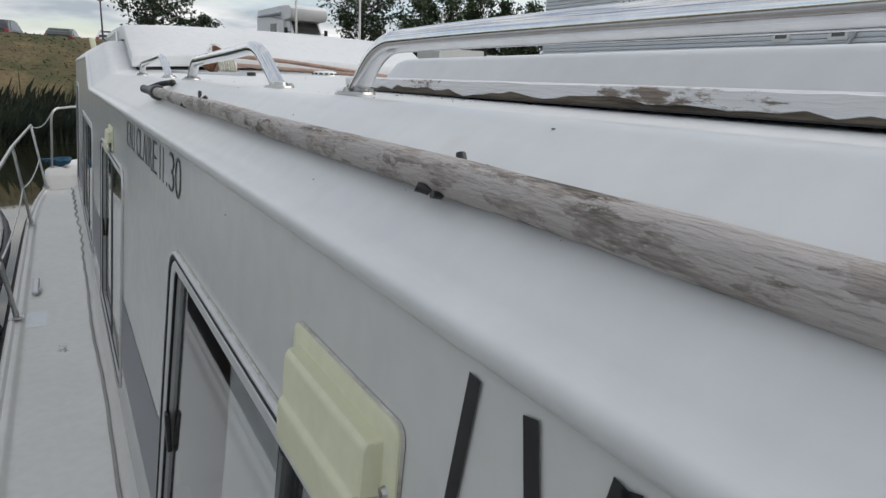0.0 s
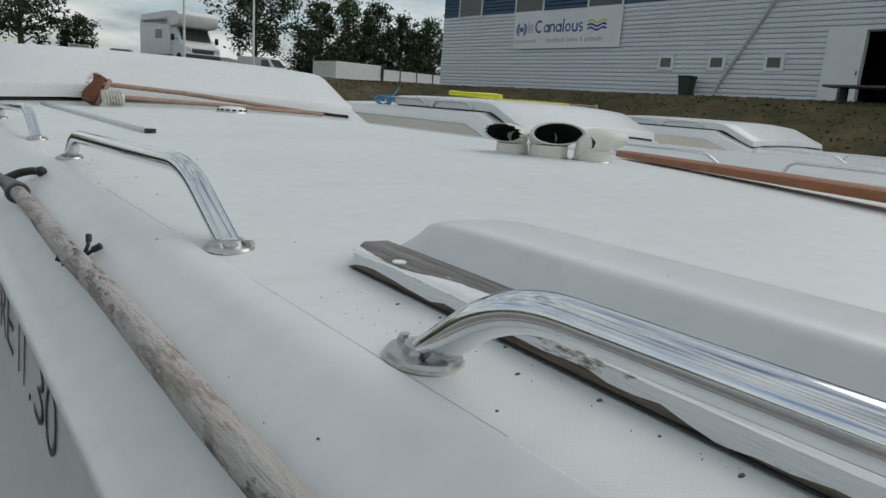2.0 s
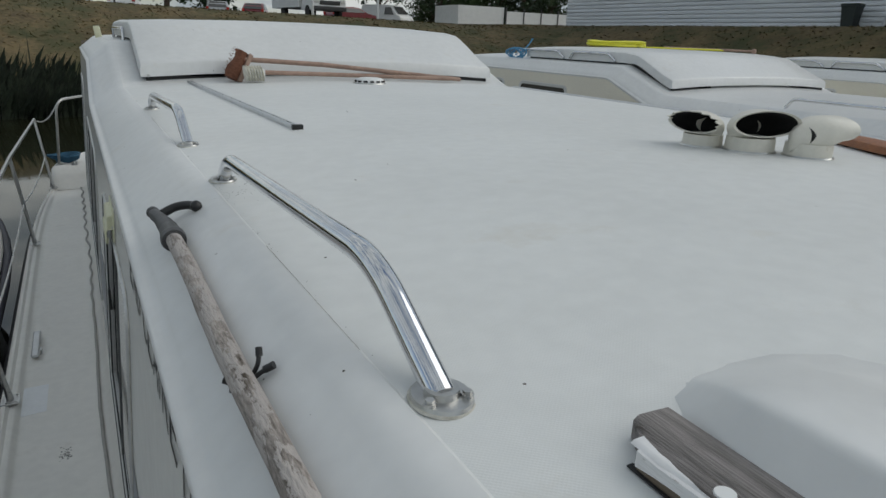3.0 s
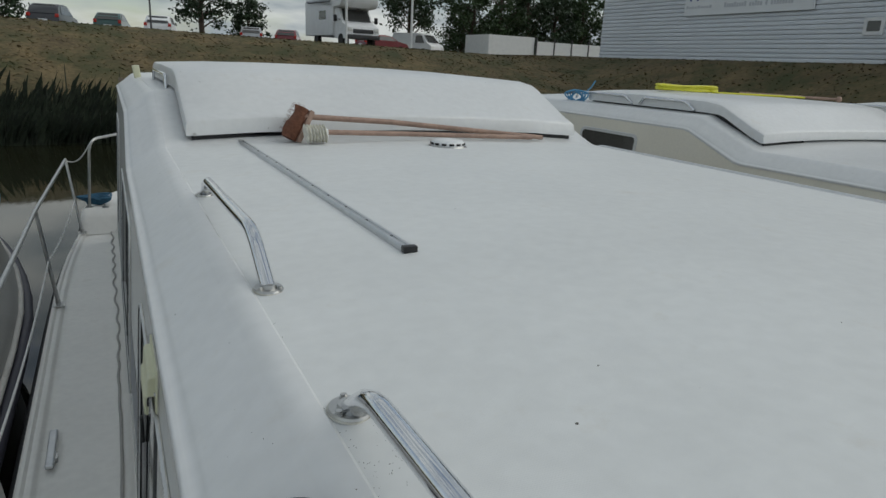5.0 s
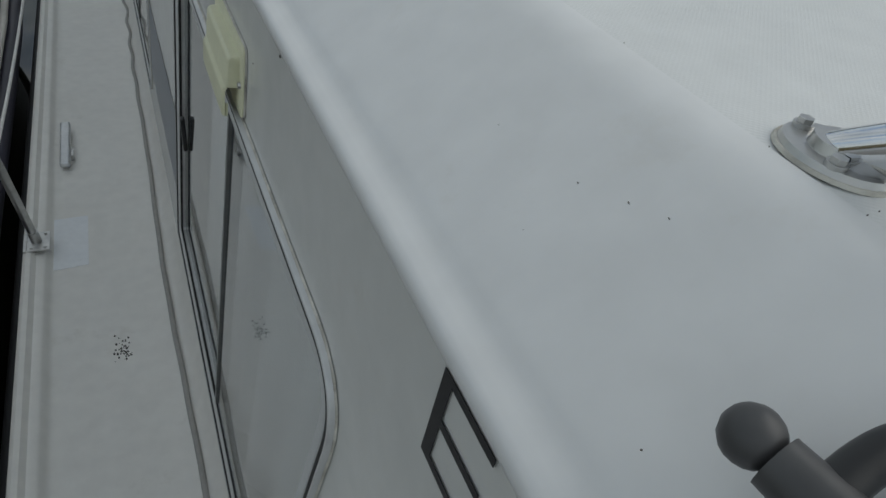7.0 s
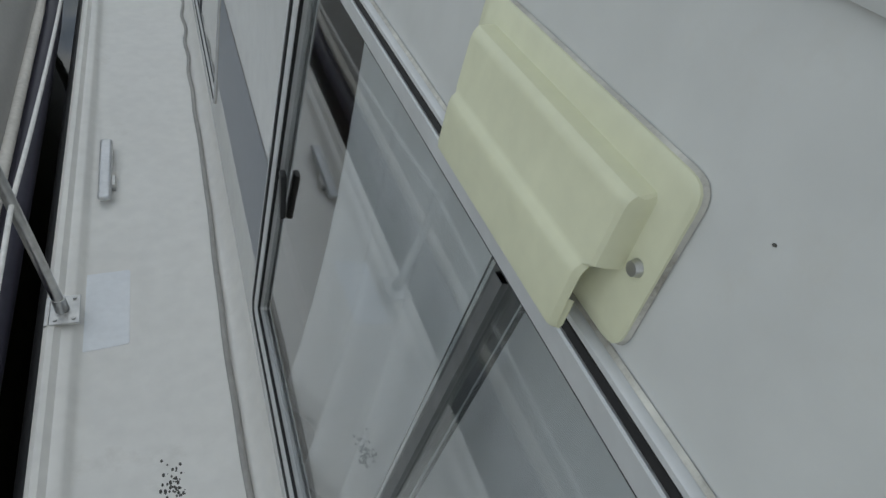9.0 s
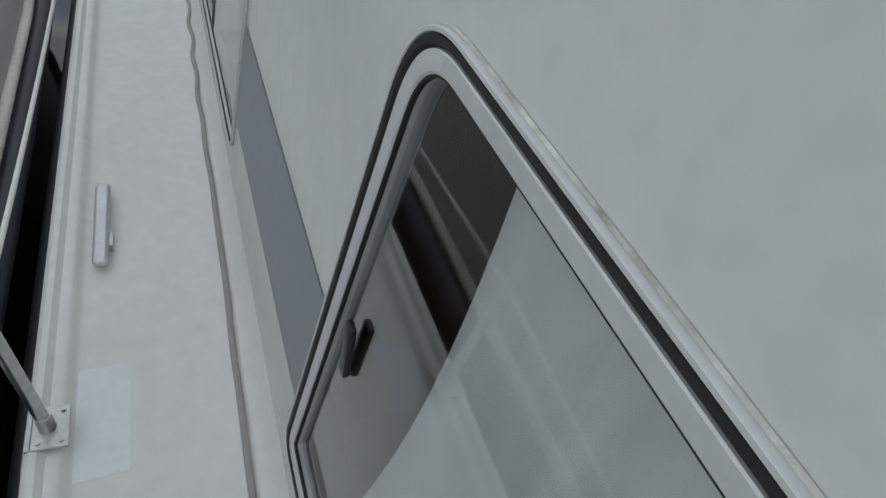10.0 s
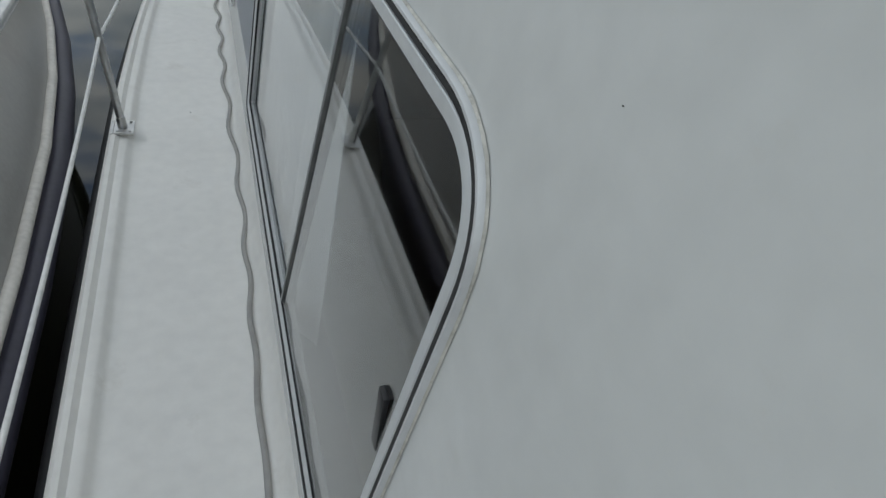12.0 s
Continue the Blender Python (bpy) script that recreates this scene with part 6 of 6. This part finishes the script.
# ---- trees ----
def tree(at, height, width, seed, leaf, label, trunk=0.25, low=0.25, count=5200, leafsize=0.16):
    rnd = random.Random(seed)
    t = thing("tree", at, label, "tree", "trees behind the parking ground")
    bm = bmesh.new()
    tube(bm, [(0, 0, 0), (0.1 * rnd.uniform(-1, 1), 0.1, height * 0.35), (0.25 * rnd.uniform(-1, 1), 0.1, height * 0.7), (0.3 * rnd.uniform(-1, 1), 0.1, height * 0.93)], [trunk, trunk * 0.75, trunk * 0.4, trunk * 0.1], 9)
    clumps = []
    nl = 26
    for k in range(nl):
        f = (k + 0.5) / nl
        z = height * lerp(low, 0.97, f)
        spread = width * 0.5 * (math.sin(math.pi * min(1.0, 0.22 + f * 0.72)) ** 0.8) * rnd.uniform(0.65, 1.1)
        a = k * 2.4 + rnd.uniform(-0.4, 0.4)
        tip = Vector((spread * math.cos(a), spread * math.sin(a), z + height * 0.05))
        base = Vector((0.05, 0.05, z - height * 0.12))
        tube(bm, [base, base.lerp(tip, 0.5) + Vector((0, 0, height * 0.02)), tip], [trunk * 0.3, trunk * 0.16, trunk * 0.05], 5)
        for j in range(4):
            c = base.lerp(tip, rnd.uniform(0.35, 1.05)) + Vector((rnd.gauss(0, 1), rnd.gauss(0, 1), rnd.gauss(0, 0.7))) * width * 0.05
            clumps.append((c, width * rnd.uniform(0.055, 0.12)))
    part("trunk", bm, M_BARK, t, "", 60)
    verts, faces = [], []
    for k in range(count):
        c, r = clumps[rnd.randrange(len(clumps))]
        p = c + Vector((rnd.gauss(0, 1), rnd.gauss(0, 1), rnd.gauss(0, 0.8))) * r * 0.62
        u = Vector((rnd.gauss(0, 1), rnd.gauss(0, 1), rnd.gauss(0, 1))).normalized()
        v = u.cross(Vector((rnd.gauss(0, 1), rnd.gauss(0, 1), rnd.gauss(0, 1)))).normalized()
        s = leafsize * rnd.uniform(0.6, 1.3)
        n0 = len(verts)
        verts += [p - u * s, p + v * s * 0.5, p + u * s, p - v * s * 0.5]
        faces.append((n0, n0 + 1, n0 + 2, n0 + 3))
    me = bpy.data.meshes.new("crown")
    me.from_pydata([tuple(v) for v in verts], [], faces)
    me.materials.append(leaf)
    cr = new("crown", me)
    cr.parent = t
    return t


def at_bearing(az, dist, z):
    a = radians(az)
    return (-0.25 + dist * math.sin(a), 0.0 + dist * math.cos(a), z)


for az_, far, tall, wide, seed_, leaf_, text, low_, n_ in (
        (23.3, 60, 10.0, 8.0, 1, M_LEAF_DARK, "tall dark broadleaf tree with an open crown", 0.26, 7500),
        (28.4, 66, 7.7, 5.6, 2, M_LEAF, "dense green tree in the row", 0.06, 5200),
        (30.7, 66, 8.4, 5.0, 3, M_LEAF, "slender green tree in the row", 0.06, 5200),
        (33.0, 68, 8.1, 4.8, 4, M_LEAF_DARK, "green tree in the row by the hall", 0.06, 5200),
        (35.1, 70, 7.4, 5.2, 5, M_LEAF_DARK, "green tree in the row by the hall", 0.06, 5200),
        (37.3, 72, 7.6, 5.6, 6, M_LEAF, "green tree half hidden behind the hall", 0.06, 5200),
        (40.0, 74, 8.6, 7.0, 13, M_LEAF_DARK, "green tree half hidden behind the hall", 0.06, 4000),
        (32.0, 78, 7.0, 7.0, 7, M_LEAF_DARK, "low dark tree in the row", 0.03, 5200),
        (36.2, 80, 7.0, 7.5, 14, M_LEAF_DARK, "low dark tree in the row", 0.03, 5200),
        (27.6, 72, 5.4, 6.0, 15, M_LEAF_DARK, "low dark tree in the row", 0.03, 4000),
        (6.9, 60, 7.3, 6.0, 8, M_LEAF_DARK, "wind-leaning dark green tree", 0.28, 4500),
        (10.4, 64, 3.9, 3.9, 9, M_LEAF_DARK, "small rounded green bush-like tree", 0.06, 2800),
        (-6.6, 62, 5.6, 5.0, 12, M_LEAF_DARK, "distant dark green tree", 0.2, 2600)):
    tree(at_bearing(az_, far, 2.3), tall, wide, seed_, leaf_, text, trunk=0.12 if tall < 4 else 0.25, low=low_, count=n_)


# ---- flagpoles and lamp ----
def flagpole(at, h, flag_mat, label, fw=1.75, fh=1.15, turn=0):
    f = thing("flagpole", at, label, "flagpole", "flagpoles")
    bm = bmesh.new()
    tube(bm, [(0, 0, 0), (0, 0, h)], [0.06, 0.035], 10)
    ball(bm, (0, 0, h + 0.05), 0.07)
    part("pole", bm, M_WHITE, f, "", 60)
    bm = bmesh.new()
    rows = []
    for i in range(15):
        x = fw * i / 14
        rows.append([(0.05 + x, 0.12 * math.sin(x * 4) * x / fw, h - 0.1 - 0.10 * x ** 1.3 - fh * j / 6 + 0.05 * math.sin(x * 5 + j)) for j in range(7)])
    loft(bm, rows)
    bm.transform(Matrix.Rotation(radians(turn), 4, "Z"))
    part("flag", bm, flag_mat, f, "", 80)
    return f


flagpole(at_bearing(18.0, 33, 2.25), 6.1, M_FLAG2, "white flagpole flying a slate blue flag", turn=-20)
flagpole(at_bearing(23.3, 33, 2.25), 6.1, M_FLAG, "white flagpole flying a deep blue flag", turn=-20)
lamp = thing("street_lamp", at_bearing(3.25, 50, 2.3), "street lamp with a round head", "street lamp")
bm = bmesh.new()
tube(bm, [(0, 0, 0), (0, 0, 3.4)], [0.07, 0.05], 10)
part("post", bm, M_DARKGREY, lamp, "", 60)
bm = bmesh.new()
ball(bm, (0, 0, 3.65), 0.33, (1, 1, 0.95))
part("globe", bm, M_LAMP, lamp, "pale globe", 60)


# ---- parked vehicles ----
def car(at, turn, paint, label, length=4.2, width=1.75, height=1.5, van=False):
    c = thing("car", at, label, "car", "parked cars")
    c.rotation_euler = (0, 0, radians(turn))
    L, W, H = length / 2, width / 2, height
    if van:
        side = [(-L, 0.35), (-L, 0.9), (-L + 0.05, H - 0.08), (-L + 0.2, H), (L * 0.25, H), (L * 0.5, H - 0.12), (L * 0.78, 1.08), (L - 0.1, 0.92), (L, 0.7), (L, 0.35)]
    else:
        side = [(-L, 0.35), (-L - 0.02, 0.75), (-L + 0.10, 0.98), (-L * 0.82, H - 0.25), (-L * 0.62, H - 0.05), (-L * 0.1, H), (L * 0.18, H - 0.07), (L * 0.52, 0.98), (L * 0.9, 0.82), (L, 0.62), (L, 0.35)]
    rows = []
    for s, ww in ((-1, W), (-0.92, W), (0, W), (0.92, W), (1, W)):
        rows.append([(x, W * (s if abs(s) < 1 else s) * (1 - 0.16 * smoothstep(0.9, H, z) * abs(s)), z - (0.04 if abs(s) == 1 else 0) * (z > 0.9)) for x, z in side])
    bm = bmesh.new()
    vs = loft(bm, rows)
    bm.faces.new(vs[0])
    bm.faces.new(vs[-1])
    body = part("body", bm, paint, c, "", 45)
    # glass: rear, front and side windows set just proud
    yw = W * 0.80
    if van:
        quads = [[(-L - 0.005, -yw, 1.0), (-L - 0.005, yw, 1.0), (-L + 0.035, yw * 0.92, H - 0.2), (-L + 0.035, -yw * 0.92, H - 0.2)], [(L * 0.80, -yw, 1.1), (L * 0.80, yw, 1.1), (L * 0.535, yw * 0.9, H - 0.14), (L * 0.535, -yw * 0.9, H - 0.14)]]
    else:
        quads = [[(-L * 0.955, -yw, 1.0), (-L * 0.955, yw, 1.0), (-L * 0.70, yw * 0.85, H - 0.09), (-L * 0.70, -yw * 0.85, H - 0.09)], [(L * 0.535, -yw, 1.0), (L * 0.535, yw, 1.0), (L * 0.24, yw * 0.85, H - 0.07), (L * 0.24, -yw * 0.85, H - 0.07)]]
    for q in quads:
        d = 0.03 if q[0][0] > 0 else -0.03
        bm = bmesh.new()
        bm.faces.new([bm.verts.new((x + d, y, z)) for x, y, z in q])
        part("windscreen" if d > 0 else "rear_window", bm, M_DARKGLASS, c, "", None)
    for s in (-1, 1):
        bm = bmesh.new()
        q = [(-L * 0.72, 0.98), (L * 0.42, 0.98), (L * 0.16, H - 0.12), (-L * 0.55, H - 0.12)] if not van else [(L * 0.2, 1.05), (L * 0.66, 1.05), (L * 0.48, H - 0.2), (L * 0.2, H - 0.2)]
        bm.faces.new([bm.verts.new((x, s * (W * (1 - 0.16 * smoothstep(0.9, H, z)) + 0.012), z)) for x, z in q])
        part("side_window", bm, M_DARKGLASS, c, "", None)
        for x in (-L * 0.62, L * 0.62):
            bm = bmesh.new()
            cyl(bm, (x, s * (W - 0.16), 0.31), (x, s * (W + 0.01), 0.31), 0.31, n=20)
            w = part("wheel", bm, M_TYRE, c, "", 40)
            bm = bmesh.new()
            cyl(bm, (x, s * (W + 0.008), 0.31), (x, s * (W + 0.018), 0.31), 0.19, 0.17, 16)
            part("rim", bm, M_CARSILVER, w, "", 40)
        bm = bmesh.new()
        box(bm, (-L - 0.035, s * W * 0.88 - 0.1, 0.78), (-L + 0.06, s * W * 0.88 + 0.1, 1.0 if not van else 1.2), 0.01)
        part("tail_lamp", bm, M_REDLAMP, c, "", 40)
        bm = bmesh.new()
        box(bm, (L - 0.14, s * W * 0.76 - 0.16, 0.62), (L + 0.01, s * W * 0.76 + 0.16, 0.78), 0.01)
        part("headlight", bm, M_LAMP, c, "", 40)
    bm = bmesh.new()
    box(bm, (-L - 0.045, -0.26, 0.55), (-L - 0.03, 0.26, 0.66))
    part("number_plate", bm, M_WHITE, c)
    return c


def parked(az, dist):
    x, y, _ = at_bearing(az, dist, 0)
    return (x, y, land_top(x) + 0.03)


car(parked(-3.15, 53), 78, M_CARBLACK, "dark grey estate car parked on the bank top", 4.5, 1.85, 1.65)
car(parked(0.65, 55), 80, M_CARGREEN, "dark green hatchback parked on the bank top", 4.1, 1.75, 1.5)
car(parked(3.95, 54), 80, M_WHITE, "white estate car parked on the bank top", height=1.55)
car(parked(10.6, 60), 78, M_CARSILVER, "silver-grey hatchback parked further along")
car(parked(13.45, 60), 70, M_WINE, "dark red hatchback parked further along")
car(parked(21.0, 56), 10, M_WINE, "dark red car parked behind the motorhome", 4.0, 1.7, 1.4)
car(parked(23.9, 60), -62, M_WHITE, "white delivery van parked by the trees", 4.4, 1.8, 1.85, True)

# motorhome
mh = thing("motorhome", parked(17.75, 37.5), "white motorhome with an overcab bed, facing the canal", "motorhome")
mh.rotation_euler = (0, 0, radians(-84))
mh.scale = (0.89, 0.89, 0.89)
W = 1.15
bm = bmesh.new()
box(bm, (-3.2, -W, 0.55), (1.1, W, 2.55), 0.06)
part("living_box", bm, M_WHITE, mh, "", 40)
bm = bmesh.new()
rows = []
for y in (-W, -W * 0.9, 0, W * 0.9, W):
    k = 0.06 if abs(y) == W else 0.0
    rows.append([(-3.0, y, 2.55), (-3.0, y, 2.9 - k), (0.9, y, 2.98 - k), (2.0, y, 2.92 - k), (2.32 - k, y, 2.70), (2.35 - k, y, 2.35), (2.15 - k, y, 2.10 + k), (1.0, y, 2.05 + k)])
vs = loft(bm, rows)
bm.faces.new(vs[0])
bm.faces.new(vs[-1])
part("overcab", bm, M_WHITE, mh, "rounded overcab bed", 45)
bm = bmesh.new()
rows = []
for y in (-0.98, -0.9, 0, 0.9, 0.98):
    rows.append([(1.0, y, 0.4), (1.0, y, 2.06), (1.45, y * 0.92, 2.06), (2.05, y, 1.28), (2.65, y, 1.08), (2.80, y, 0.85), (2.82, y, 0.4)])
vs = loft(bm, rows)
bm.faces.new(vs[0])
bm.faces.new(vs[-1])
part("cab", bm, M_WHITE, mh, "", 35)
bm = bmesh.new()
bm.faces.new([bm.verts.new(p) for p in ((2.03, -0.86, 1.36), (2.03, 0.86, 1.36), (1.53, 0.80, 2.03), (1.53, -0.80, 2.03))])
part("windscreen", bm, M_DARKGLASS, mh, "", None)
bm = bmesh.new()
box(bm, (2.78, -0.62, 0.70), (2.84, 0.62, 0.92), 0.01)
part("grille", bm, M_DARKGREY, mh)
bm = bmesh.new()
box(bm, (2.74, -1.0, 0.38), (2.92, 1.0, 0.62), 0.04)
part("bumper", bm, M_DARKGREY, mh)
for s in (-1, 1):
    bm = bmesh.new()
    box(bm, (2.70, s * 0.82 - 0.14, 0.80), (2.83, s * 0.82 + 0.14, 1.0), 0.02)
    part("headlight", bm, M_LAMP, mh)
    bm = bmesh.new()
    box(bm, (1.75, s * 1.28 - 0.1, 1.3), (1.85, s * 1.28 + 0.1, 1.65), 0.03)
    box(bm, (1.78, s * 1.10 - 0.12, 1.40), (1.82, s * 1.10 + 0.12, 1.44))
    part("mirror", bm, M_BLACK, mh)
    for x in (-1.7, 1.95):
        bm = bmesh.new()
        cyl(bm, (x, s * 0.8, 0.33), (x, s * 1.02, 0.33), 0.33, n=20)
        part("wheel", bm, M_TYRE, mh)
    bm = bmesh.new()
    box(bm, (-0.9, s * W - 0.01, 1.45), (0.1, s * W + 0.01, 1.95), 0.0)
    part("side_window", bm, M_DARKGLASS, mh)
bm = bmesh.new()
cyl(bm, (-2.6, -W - 0.05, 2.5), (0.8, -W - 0.05, 2.5), 0.09, n=12)
part("awning", bm, M_SIGNGREY, mh, "rolled grey awning", 50)
